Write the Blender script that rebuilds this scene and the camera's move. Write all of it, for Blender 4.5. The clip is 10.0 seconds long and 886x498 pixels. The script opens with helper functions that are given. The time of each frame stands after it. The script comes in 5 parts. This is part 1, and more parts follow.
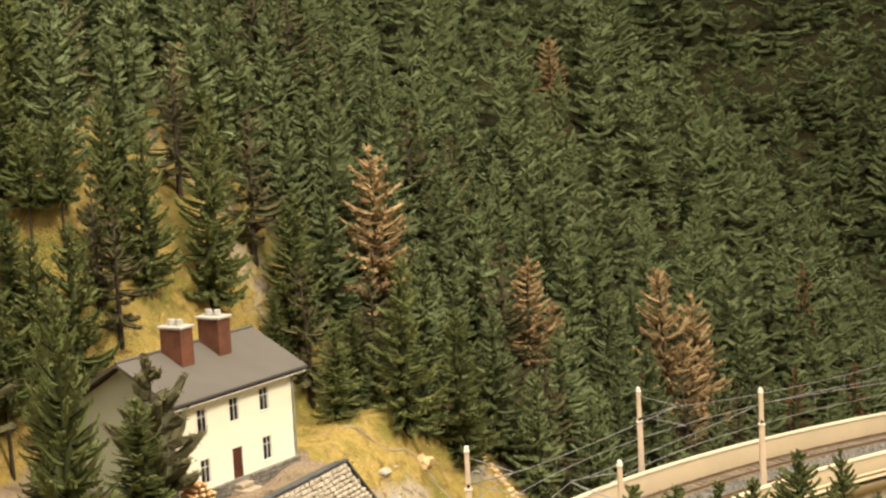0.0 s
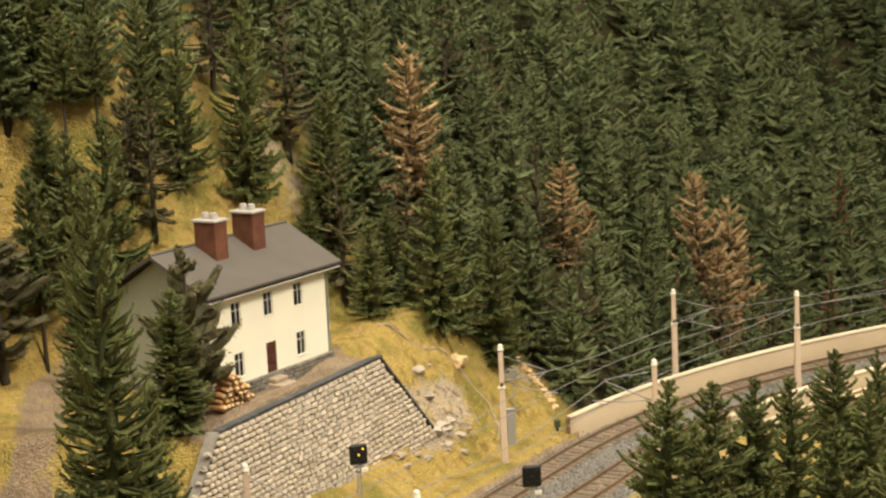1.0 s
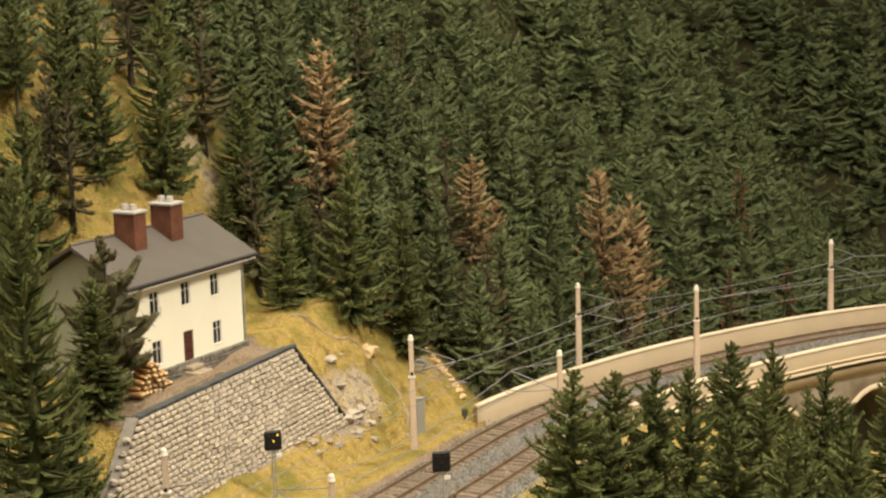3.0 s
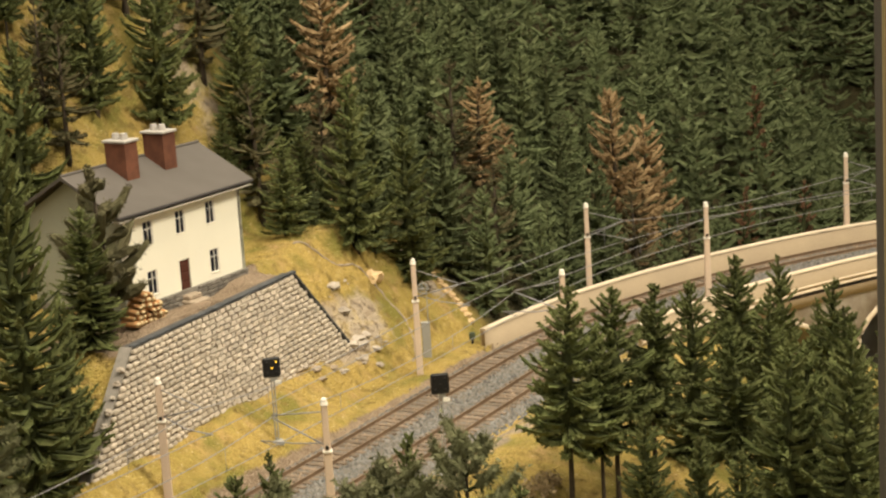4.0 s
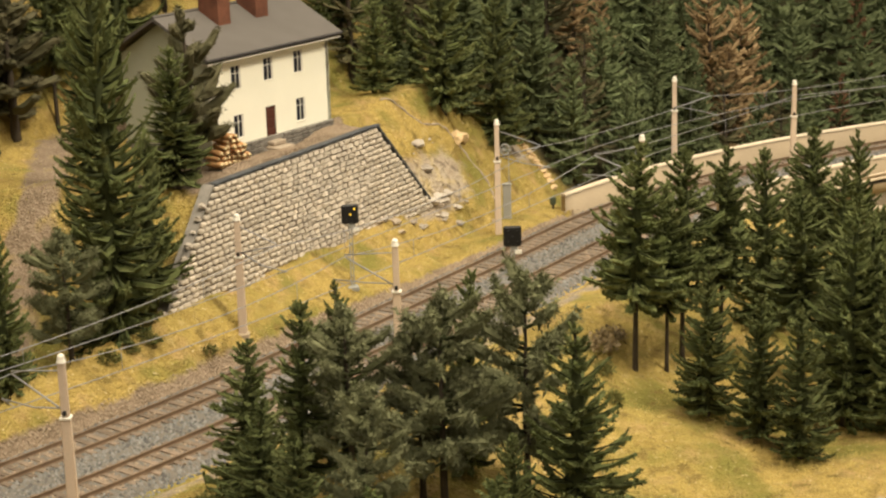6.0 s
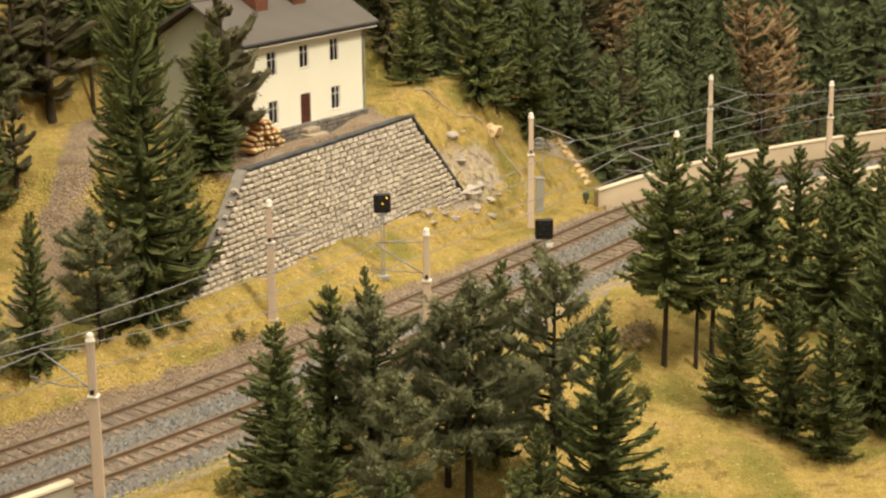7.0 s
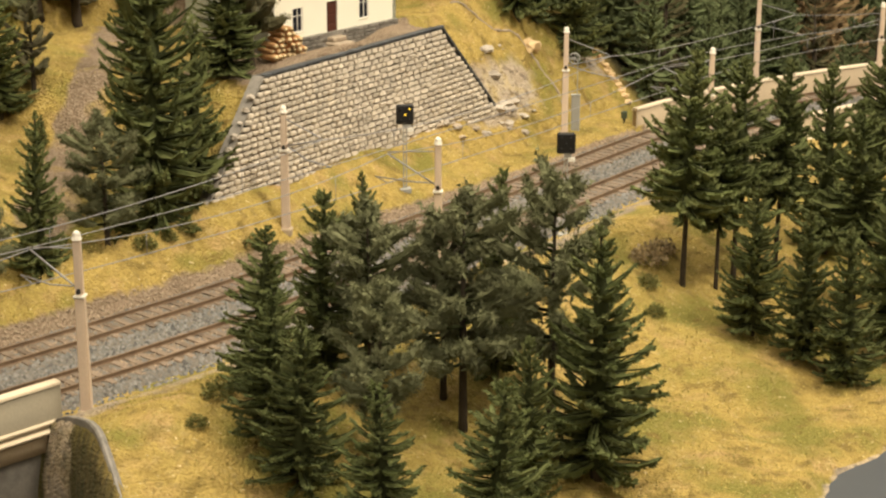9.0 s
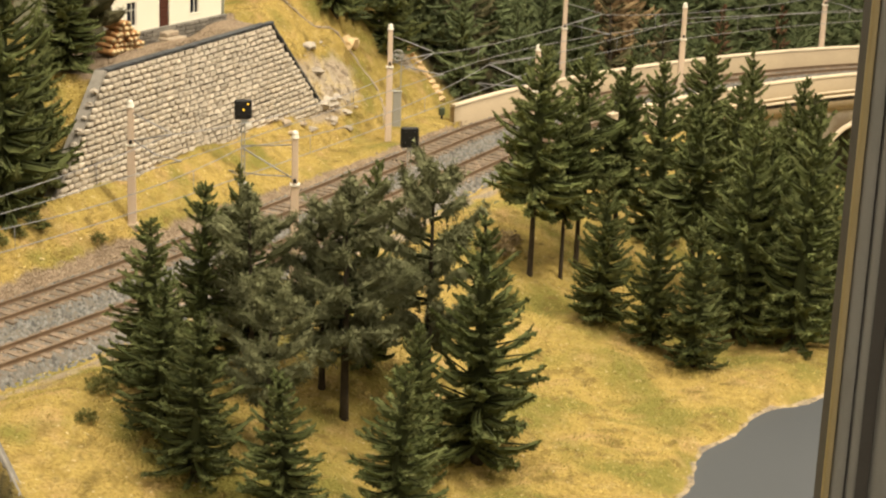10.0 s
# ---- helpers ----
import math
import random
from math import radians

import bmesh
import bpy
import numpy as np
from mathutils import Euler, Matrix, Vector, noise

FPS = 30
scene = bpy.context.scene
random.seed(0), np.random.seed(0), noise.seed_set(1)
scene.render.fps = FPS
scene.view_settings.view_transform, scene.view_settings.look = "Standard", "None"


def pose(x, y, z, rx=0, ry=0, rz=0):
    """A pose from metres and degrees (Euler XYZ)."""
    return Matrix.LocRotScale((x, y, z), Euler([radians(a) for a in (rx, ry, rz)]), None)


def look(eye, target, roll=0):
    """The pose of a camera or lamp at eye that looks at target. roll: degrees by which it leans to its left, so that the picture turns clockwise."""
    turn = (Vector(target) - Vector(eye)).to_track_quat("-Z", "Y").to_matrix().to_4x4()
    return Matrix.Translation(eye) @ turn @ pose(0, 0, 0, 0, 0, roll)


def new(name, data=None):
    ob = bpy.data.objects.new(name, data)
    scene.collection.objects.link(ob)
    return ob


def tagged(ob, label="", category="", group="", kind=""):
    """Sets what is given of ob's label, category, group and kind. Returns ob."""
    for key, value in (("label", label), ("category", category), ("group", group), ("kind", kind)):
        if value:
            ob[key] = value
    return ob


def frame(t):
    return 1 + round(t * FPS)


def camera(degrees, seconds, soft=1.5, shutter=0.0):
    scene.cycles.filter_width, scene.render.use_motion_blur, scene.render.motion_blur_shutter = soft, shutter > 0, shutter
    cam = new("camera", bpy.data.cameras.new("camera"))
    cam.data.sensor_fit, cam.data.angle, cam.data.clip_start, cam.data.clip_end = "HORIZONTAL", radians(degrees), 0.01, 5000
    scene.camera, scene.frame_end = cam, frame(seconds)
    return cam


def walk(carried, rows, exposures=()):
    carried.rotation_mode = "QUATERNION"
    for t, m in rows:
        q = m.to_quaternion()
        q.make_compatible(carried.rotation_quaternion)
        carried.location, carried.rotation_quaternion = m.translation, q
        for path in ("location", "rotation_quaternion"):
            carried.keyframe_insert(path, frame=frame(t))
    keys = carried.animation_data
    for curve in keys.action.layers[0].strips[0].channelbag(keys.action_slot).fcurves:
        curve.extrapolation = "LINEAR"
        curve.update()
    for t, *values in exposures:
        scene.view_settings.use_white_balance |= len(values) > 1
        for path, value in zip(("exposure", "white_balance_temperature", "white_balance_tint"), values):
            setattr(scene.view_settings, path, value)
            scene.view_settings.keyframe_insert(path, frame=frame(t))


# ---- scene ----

# A model railway landscape in 1:87, in true model size.
cam = camera(27.42, 10.0, soft=2.3)
walk(cam, [
    (0.0, pose(-0.0433, -1.1649, 0.3555, 82.904, 3.101, -2.116)),
    (0.5, pose(-0.0444, -1.1649, 0.3518, 82.547, 3.049, -2.022)),
    (1.0, pose(-0.0460, -1.1589, 0.3431, 80.280, 2.740, -1.052)),
    (1.5, pose(-0.0550, -1.1722, 0.3446, 80.832, 2.256, -0.074)),
    (2.0, pose(-0.0786, -1.1893, 0.3486, 81.234, 1.562, -4.621)),
    (2.2, pose(-0.0931, -1.1920, 0.3492, 80.451, 1.155, -5.807)),
    (3.3, pose(-0.0364, -1.1928, 0.3489, 79.549, 2.139, -3.286)),
    (3.5, pose(-0.0309, -1.1851, 0.3449, 78.910, 2.572, -3.202)),
    (4.0, pose(-0.0261, -1.1811, 0.3365, 77.960, 3.532, -3.018)),
    (4.5, pose(-0.0250, -1.1851, 0.3269, 75.907, 3.860, -3.051)),
    (5.0, pose(-0.0250, -1.1960, 0.3204, 74.874, 3.313, -2.174)),
    (5.5, pose(-0.0156, -1.2031, 0.3180, 74.619, 2.464, -0.677)),
    (6.0, pose(-0.0101, -1.2048, 0.3148, 74.916, 1.610, 0.917)),
    (7.5, pose(-0.0090, -1.2044, 0.3088, 74.761, 0.362, 2.407)),
    (8.0, pose(-0.0046, -1.2011, 0.3069, 74.615, 0.447, 2.716)),
    (8.5, pose(0.0091, -1.1914, 0.3051, 74.376, 0.399, 4.109)),
    (9.0, pose(0.0280, -1.1853, 0.2946, 72.729, -0.077, 5.299)),
    (9.5, pose(0.0165, -1.1888, 0.2934, 72.449, -1.880, -1.046)),
    (10.0, pose(-0.0365, -1.1992, 0.2916, 72.971, -1.974, -3.052)),
], [(0.0, 0.36), (0.5, 0.27), (1.0, 0.04), (2.0, 0.0), (8.5, 0.02), (9.5, 0.12), (10.0, 0.15)])

# ---- light ----
world = bpy.data.worlds.new("room_air")
scene.world = world
world.use_nodes = True
world.node_tree.nodes["Background"].inputs[0].default_value = (1.0, 0.88, 0.68, 1)
world.node_tree.nodes["Background"].inputs[1].default_value = 1.85
scene.view_settings.exposure = 0.0


def lamp(name, eye, target, size, watts, colour, spread=140):
    data = bpy.data.lights.new(name, "AREA")
    data.shape, data.size, data.energy, data.color = "DISK", size, watts, colour
    data.spread = radians(spread)
    ob = new(name, data)
    ob.matrix_world = look(eye, target)
    return ob


lamp("unseen_spot", (0.62, -0.66, 1.25), (-0.15, -0.1, 0.05), 0.30, 7.2, (1.0, 0.87, 0.65), 115)
# Added fill lamp that brightens the left side; no such fitting is known.
lamp("unseen_spot", (-0.10, -0.55, 1.45), (-0.20, 0.05, 0.10), 0.40, 4.0, (1.0, 0.87, 0.65), 110)


# ---- materials ----
def mat(name, colour, rough=0.8, metal=0.0, var=0.25, scale=60.0, bump=0.3, dist=0.0006, tint=None, fine=900.0, rnd=0.0, island=0.0, spec=0.3):
    """Procedural surface: base colour varied at two scales, bump, optional variation by object or island."""
    m = bpy.data.materials.new(name)
    m.use_nodes = True
    nt = m.node_tree
    n, l = nt.nodes, nt.links
    b = n["Principled BSDF"]
    b.inputs["Roughness"].default_value, b.inputs["Metallic"].default_value = rough, metal
    b.inputs["Specular IOR Level"].default_value = spec
    tc = n.new("ShaderNodeTexCoord")
    geo = n.new("ShaderNodeNewGeometry")
    n1, n2 = n.new("ShaderNodeTexNoise"), n.new("ShaderNodeTexNoise")
    for q, s, d in ((n1, scale, 5.0), (n2, fine, 3.0)):
        q.inputs["Scale"].default_value, q.inputs["Detail"].default_value = s, d
        l.new(geo.outputs["Position"], q.inputs["Vector"])
    mix = n.new("ShaderNodeMix")
    mix.data_type = "RGBA"
    other = tint or tuple(c * 0.55 for c in colour)
    mix.inputs[6].default_value, mix.inputs[7].default_value = (*colour, 1), (*other, 1)
    ramp = n.new("ShaderNodeMapRange")
    ramp.inputs[1].default_value, ramp.inputs[2].default_value = 0.38, 0.66
    ramp.inputs[4].default_value = min(1.0, var * 2)
    l.new(n1.outputs["Fac"], ramp.inputs[0])
    l.new(ramp.outputs[0], mix.inputs[0])
    hsv = n.new("ShaderNodeHueSaturation")
    l.new(mix.outputs[2], hsv.inputs["Color"])
    val = n.new("ShaderNodeMath")
    val.operation = "MULTIPLY_ADD"
    val.inputs[1].default_value, val.inputs[2].default_value = var * 1.2, 1 - var * 0.6
    l.new(n2.outputs["Fac"], val.inputs[0])
    out = val.outputs[0]
    for amount, socket in ((rnd, "obj"), (island, "isl")):
        if amount:
            src = n.new("ShaderNodeObjectInfo").outputs["Random"] if socket == "obj" else geo.outputs["Random Per Island"]
            a = n.new("ShaderNodeMath")
            a.operation = "MULTIPLY_ADD"
            a.inputs[1].default_value, a.inputs[2].default_value = amount, 1 - amount / 2
            l.new(src, a.inputs[0])
            mu = n.new("ShaderNodeMath")
            mu.operation = "MULTIPLY"
            l.new(out, mu.inputs[0])
            l.new(a.outputs[0], mu.inputs[1])
            out = mu.outputs[0]
    l.new(out, hsv.inputs["Value"])
    l.new(hsv.outputs[0], b.inputs["Base Color"])
    if bump:
        bp = n.new("ShaderNodeBump")
        bp.inputs["Strength"].default_value, bp.inputs["Distance"].default_value = bump, dist or 0.0006
        l.new(n2.outputs["Fac"], bp.inputs["Height"])
        l.new(bp.outputs[0], b.inputs["Normal"])
    return m


NEEDLE = mat("spruce_needles", (0.102, 0.122, 0.045), 0.8, var=0.3, scale=90, fine=1200, tint=(0.146, 0.153, 0.063), rnd=0.35, island=0.45, spec=0.1)
CLUB = mat("club_needles", (0.105, 0.095, 0.055), 0.9, var=0.3, scale=80, fine=900, tint=(0.058, 0.060, 0.030), rnd=0.3, island=0.2, spec=0.1)
NEEDLE_FAR = mat("forest_needles", (0.112, 0.139, 0.066), 0.8, var=0.3, scale=40, fine=700, tint=(0.142, 0.160, 0.080), rnd=0.45, island=0.45, spec=0.1)
PINE = mat("pine_needles", (0.165, 0.170, 0.095), 0.95, var=0.3, scale=90, fine=900, tint=(0.130, 0.140, 0.070), rnd=0.3, island=0.2, spec=0.05)
DRY = mat("dry_needles", (0.40, 0.29, 0.16), 0.9, var=0.3, scale=80, fine=900, tint=(0.25, 0.175, 0.10), rnd=0.3, island=0.3, spec=0.1)
SPARSE = mat("sparse_needles", (0.115, 0.100, 0.055), 0.9, var=0.3, scale=80, fine=900, tint=(0.062, 0.066, 0.030), rnd=0.4, island=0.3, spec=0.1)
RUST = mat("rust_needles", (0.19, 0.105, 0.060), 0.9, var=0.3, scale=80, fine=900, tint=(0.12, 0.075, 0.045), rnd=0.3, island=0.4, spec=0.1)
# Dark tone for bare twigs and for the shade painted inside the crowns.
SHADE = mat("twigs_and_crown_shade", (0.050, 0.058, 0.026), 0.95, var=0.3, scale=120, fine=1500, island=0.6, spec=0.05)
BARK = mat("bark", (0.060, 0.046, 0.032), 0.9, var=0.4, scale=200, fine=1500)
WALLP = mat("cream_plaster", (0.84, 0.82, 0.71), 0.85, var=0.05, scale=30, fine=1800, bump=0.12, dist=0.0003)
# Gable copy of the cream plaster, its shade put into a darker grey-green.
GABLEP = mat("shaded_gable_plaster", (0.40, 0.41, 0.33), 0.9, var=0.15, scale=30, fine=1800, bump=0.15, dist=0.0003)
ROOF = mat("roof_felt", (0.105, 0.094, 0.086), 0.8, var=0.12, scale=50, fine=2500, bump=0.2, dist=0.0003)
FASCIA = mat("roof_edge", (0.05, 0.048, 0.05), 0.7, var=0.1)
SOFFIT = mat("eave_board", (0.60, 0.57, 0.52), 0.8, var=0.06)
BRICKM = mat("chimney_brick", (0.150, 0.060, 0.036), 0.85, var=0.4, scale=150, fine=1500, rnd=0.3)
CAPM = mat("chimney_cap", (0.40, 0.38, 0.36), 0.8, var=0.15)
PLINTH = mat("plinth_stone", (0.20, 0.185, 0.165), 0.85, var=0.35, scale=150, rnd=0.5)
FRAMEW = mat("window_paint", (0.72, 0.70, 0.65), 0.5, var=0.05)
PANE = mat("dark_glass", (0.018, 0.02, 0.028), 0.45, var=0.05, bump=0, spec=0.06)
DOORM = mat("door_wood", (0.085, 0.028, 0.018), 0.55, var=0.25, scale=120)
STONE = mat("wall_stone", (0.50, 0.44, 0.365), 0.9, var=0.22, scale=120, fine=1400, bump=0.6, dist=0.0007, tint=(0.40, 0.365, 0.32), rnd=0.35, island=0.3)
MORTAR = mat("wall_mortar", (0.105, 0.098, 0.092), 0.95, var=0.3, scale=100)
EDGESTONE = mat("edge_stone", (0.27, 0.25, 0.225), 0.9, var=0.35, scale=150, fine=1400)
COPING = mat("coping_stone", (0.075, 0.08, 0.088), 0.85, var=0.3, scale=200, rnd=0.4)
SANDWALL = mat("bridge_concrete", (0.45, 0.36, 0.25), 0.88, var=0.2, scale=25, fine=900, bump=0.2, tint=(0.36, 0.29, 0.21))
# Greyer copy of the bridge concrete: the short parapet's shade, put into the colour.
SHADEDWALL = mat("shaded_concrete", (0.30, 0.265, 0.20), 0.88, var=0.2, scale=25, fine=900, bump=0.2, tint=(0.25, 0.22, 0.17))
SANDCAP = mat("parapet_cap", (0.72, 0.61, 0.46), 0.85, var=0.15, scale=40)
MASTM = mat("mast_concrete", (0.66, 0.53, 0.42), 0.75, var=0.15, scale=60, tint=(0.50, 0.40, 0.33))
MASTCAP = mat("mast_cap", (0.80, 0.76, 0.68), 0.7, var=0.05)
STEEL = mat("grey_wire", (0.30, 0.30, 0.32), 0.5, 0.2, var=0.1, bump=0)
RAILM = mat("rusty_rail", (0.205, 0.140, 0.092), 0.5, 0.2, var=0.3, scale=90)
SLEEP = mat("sleeper", (0.21, 0.160, 0.118), 0.9, var=0.35, scale=250, rnd=0.6)
BALLAST = mat("ballast", (0.15, 0.142, 0.13), 0.95, var=0.6, scale=400, fine=900, bump=0.9, dist=0.001, tint=(0.16, 0.135, 0.11))
PEBBLE = mat("ballast_stone", (0.150, 0.150, 0.146), 0.95, var=0.3, scale=60, tint=(0.165, 0.148, 0.128), island=1.1)
BROWNSTONE = mat("rusty_stone", (0.27, 0.205, 0.145), 0.95, var=0.25, scale=100, tint=(0.20, 0.14, 0.095), island=0.9)
BLACKM = mat("signal_black", (0.012, 0.012, 0.013), 0.55, var=0.1)
WHITEM = mat("signal_white", (0.8, 0.78, 0.72), 0.6, var=0.05)
GREYM = mat("signal_grey", (0.36, 0.36, 0.34), 0.6, 0.1, var=0.15)
GREENPAINT = mat("green_paint", (0.06, 0.075, 0.045), 0.6, var=0.15)
LOGM = mat("log_bark", (0.62, 0.34, 0.15), 0.85, var=0.3, scale=300, rnd=0.4)
LOGEND = mat("log_end", (0.74, 0.57, 0.33), 0.85, var=0.15, scale=300, rnd=0.3)
ROCKM = mat("rock_plaster", (0.48, 0.43, 0.37), 0.9, var=0.35, scale=70, fine=900, bump=0.8, dist=0.0012, tint=(0.30, 0.25, 0.20), rnd=0.3)
DIRTROCK = mat("earthy_rock", (0.42, 0.345, 0.265), 0.9, var=0.35, scale=90, fine=900, bump=0.7, dist=0.001, rnd=0.4)
SANDROCK = mat("sandy_rock", (0.70, 0.52, 0.30), 0.9, var=0.2, scale=70, fine=900, bump=0.7, dist=0.001)
WATER = mat("grey_water", (0.070, 0.076, 0.085), 0.5, var=0.06, scale=9, bump=0.03, spec=0.35)
ALU = mat("anodised_frame", (0.30, 0.30, 0.29), 0.38, 0.6, var=0.08, scale=40, bump=0.05)
TANMETAL = mat("bronze_edge", (0.40, 0.33, 0.19), 0.40, 0.5, var=0.08, scale=40, bump=0.05)
GASKET = mat("rubber_gasket", (0.075, 0.07, 0.065), 0.7, var=0.1)
ROOMM = mat("room_wall", (0.42, 0.39, 0.34), 0.9, var=0.1, scale=3)
BLADE = mat("grass_blade", (0.62, 0.485, 0.175), 0.9, var=0.50, scale=30, tint=(0.26, 0.24, 0.06), island=0.7, bump=0)
DRYBUSH = mat("dry_thicket", (0.40, 0.31, 0.18), 0.9, var=0.3, scale=60, island=0.6, bump=0)
GREENTUFT = mat("green_tuft", (0.17, 0.165, 0.05), 0.9, var=0.3, scale=60, island=0.5, bump=0)


def ground_material():
    """Yellow static grass with bare earth (red mask), rock (green mask) and pale shore (blue mask)."""
    m = bpy.data.materials.new("yellow_grass")
    m.use_nodes = True
    nt = m.node_tree
    n, l = nt.nodes, nt.links
    b = n["Principled BSDF"]
    b.inputs["Roughness"].default_value = 0.95
    b.inputs["Specular IOR Level"].default_value = 0.15
    geo = n.new("ShaderNodeNewGeometry")
    col = n.new("ShaderNodeVertexColor")
    col.layer_name = "cover"
    sep = n.new("ShaderNodeSeparateColor")
    l.new(col.outputs[0], sep.inputs[0])

    def noise_at(s, d=5.0):
        q = n.new("ShaderNodeTexNoise")
        q.inputs["Scale"].default_value, q.inputs["Detail"].default_value = s, d
        l.new(geo.outputs["Position"], q.inputs["Vector"])
        return q.outputs["Fac"]

    def mixed(fac, a, c):
        q = n.new("ShaderNodeMix")
        q.data_type = "RGBA"
        l.new(fac, q.inputs[0])
        for v, i in ((a, 6), (c, 7)):
            if isinstance(v, tuple):
                q.inputs[i].default_value = (*v, 1)
            else:
                l.new(v, q.inputs[i])
        return q.outputs[2]

    def ranged(v, lo, hi):
        q = n.new("ShaderNodeMapRange")
        q.inputs[1].default_value, q.inputs[2].default_value = lo, hi
        l.new(v, q.inputs[0])
        return q.outputs[0]

    big, mid, small = noise_at(14), noise_at(60), noise_at(700, 3)
    grass = mixed(ranged(big, 0.4, 0.65), (0.49, 0.358, 0.112), (0.38, 0.300, 0.085))
    grass = mixed(ranged(mid, 0.52, 0.72), grass, (0.50, 0.34, 0.155))
    grass = mixed(ranged(noise_at(130, 4), 0.50, 0.78), grass, (0.30, 0.215, 0.065))
    grass = mixed(ranged(noise_at(190, 4), 0.55, 0.80), grass, (0.56, 0.43, 0.19))
    grass = mixed(ranged(small, 0.45, 0.8), grass, (0.29, 0.205, 0.06))
    grass = mixed(ranged(noise_at(28), 0.50, 0.64), grass, (0.24, 0.215, 0.055))
    grass = mixed(ranged(noise_at(95, 4), 0.55, 0.68), grass, (0.24, 0.175, 0.055))
    grass = mixed(ranged(noise_at(420, 3), 0.66, 0.74), grass, (0.72, 0.58, 0.32))
    dirt = mixed(ranged(mid, 0.4, 0.65), (0.30, 0.225, 0.16), (0.22, 0.162, 0.112))
    dirt = mixed(ranged(small, 0.5, 0.75), dirt, (0.42, 0.34, 0.25))
    rock = mixed(ranged(mid, 0.4, 0.62), (0.56, 0.48, 0.38), (0.42, 0.34, 0.25))
    rock = mixed(ranged(noise_at(170, 6), 0.52, 0.60), rock, (0.25, 0.20, 0.15))
    shore = mixed(ranged(mid, 0.4, 0.6), (0.58, 0.46, 0.32), (0.34, 0.28, 0.21))
    shore = mixed(ranged(noise_at(260, 3), 0.5, 0.62), shore, (0.26, 0.22, 0.17))
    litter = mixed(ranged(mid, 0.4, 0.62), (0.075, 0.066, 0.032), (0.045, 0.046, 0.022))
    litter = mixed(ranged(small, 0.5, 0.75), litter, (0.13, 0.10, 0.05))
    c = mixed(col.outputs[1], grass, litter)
    for socket, other in (("Red", dirt), ("Green", rock), ("Blue", shore)):
        ad = n.new("ShaderNodeMath")
        ad.operation = "MULTIPLY_ADD"
        l.new(mid, ad.inputs[0])
        ad.inputs[1].default_value = 0.9
        l.new(sep.outputs[socket], ad.inputs[2])
        c = mixed(ranged(ad.outputs[0], 0.78, 1.0), c, other)
    l.new(c, b.inputs["Base Color"])
    bp = n.new("ShaderNodeBump")
    bp.inputs["Strength"].default_value, bp.inputs["Distance"].default_value = 1.0, 0.0030
    rough_ = n.new("ShaderNodeMath")
    rough_.operation = "ADD"
    l.new(small, rough_.inputs[0])
    l.new(noise_at(230, 4), rough_.inputs[1])
    l.new(rough_.outputs[0], bp.inputs["Height"])
    l.new(bp.outputs[0], b.inputs["Normal"])
    return m


GROUND = ground_material()


# ---- mesh helpers ----
def mesh_of(name, verts, faces, material, smooth=False):
    me = bpy.data.meshes.new(name)
    flat = np.asarray(verts, dtype=np.float32).reshape(-1)
    sizes = np.array([len(q) for q in faces], dtype=np.int32)
    loops = np.array([i for q in faces for i in q], dtype=np.int32)
    me.vertices.add(len(flat) // 3)
    me.vertices.foreach_set("co", flat)
    me.loops.add(len(loops))
    me.loops.foreach_set("vertex_index", loops)
    me.polygons.add(len(sizes))
    me.polygons.foreach_set("loop_start", np.r_[0, np.cumsum(sizes)[:-1]].astype(np.int32))
    me.polygons.foreach_set("loop_total", sizes)
    for one in material if isinstance(material, (list, tuple)) else [material]:
        me.materials.append(one)
    if smooth:
        me.polygons.foreach_set("use_smooth", [True] * len(me.polygons))
    me.update(calc_edges=True)
    return me


def part(name, bm, material, parent, label=""):
    """Links a bmesh (or a mesh) as one mesh object under a thing or a part."""
    if isinstance(bm, bmesh.types.BMesh):
        me = bpy.data.meshes.new(name)
        bm.to_mesh(me)
        bm.free()
        for one in material if isinstance(material, (list, tuple)) else [material]:
            me.materials.append(one)
    else:
        me = bm
    ob = new(name, me)
    ob.parent = parent
    if label:
        tagged(ob, label)
    return ob


def thing(name, label, category, at=None, group="", kind=""):
    ob = new(name)
    ob.empty_display_size = 0.01
    if at is not None:
        ob.matrix_basis = at
    return tagged(ob, label, category, group, kind)


def box(bm, x0, x1, y0, y1, z0, z1, bevel=0.0, index=0):
    vs = [bm.verts.new(p) for p in ((x0, y0, z0), (x1, y0, z0), (x1, y1, z0), (x0, y1, z0), (x0, y0, z1), (x1, y0, z1), (x1, y1, z1), (x0, y1, z1))]
    fs = [bm.faces.new([vs[i] for i in q]) for q in ((3, 2, 1, 0), (4, 5, 6, 7), (0, 1, 5, 4), (1, 2, 6, 5), (2, 3, 7, 6), (3, 0, 4, 7))]
    for f_ in fs:
        f_.material_index = index
    if bevel:
        bmesh.ops.bevel(bm, geom=list({e for f_ in fs for e in f_.edges}), offset=bevel, segments=1, affect="EDGES")
    return bm


def boxes(*args, bevel=0.0):
    bm = bmesh.new()
    for a in args:
        box(bm, *a, bevel=bevel)
    return bm


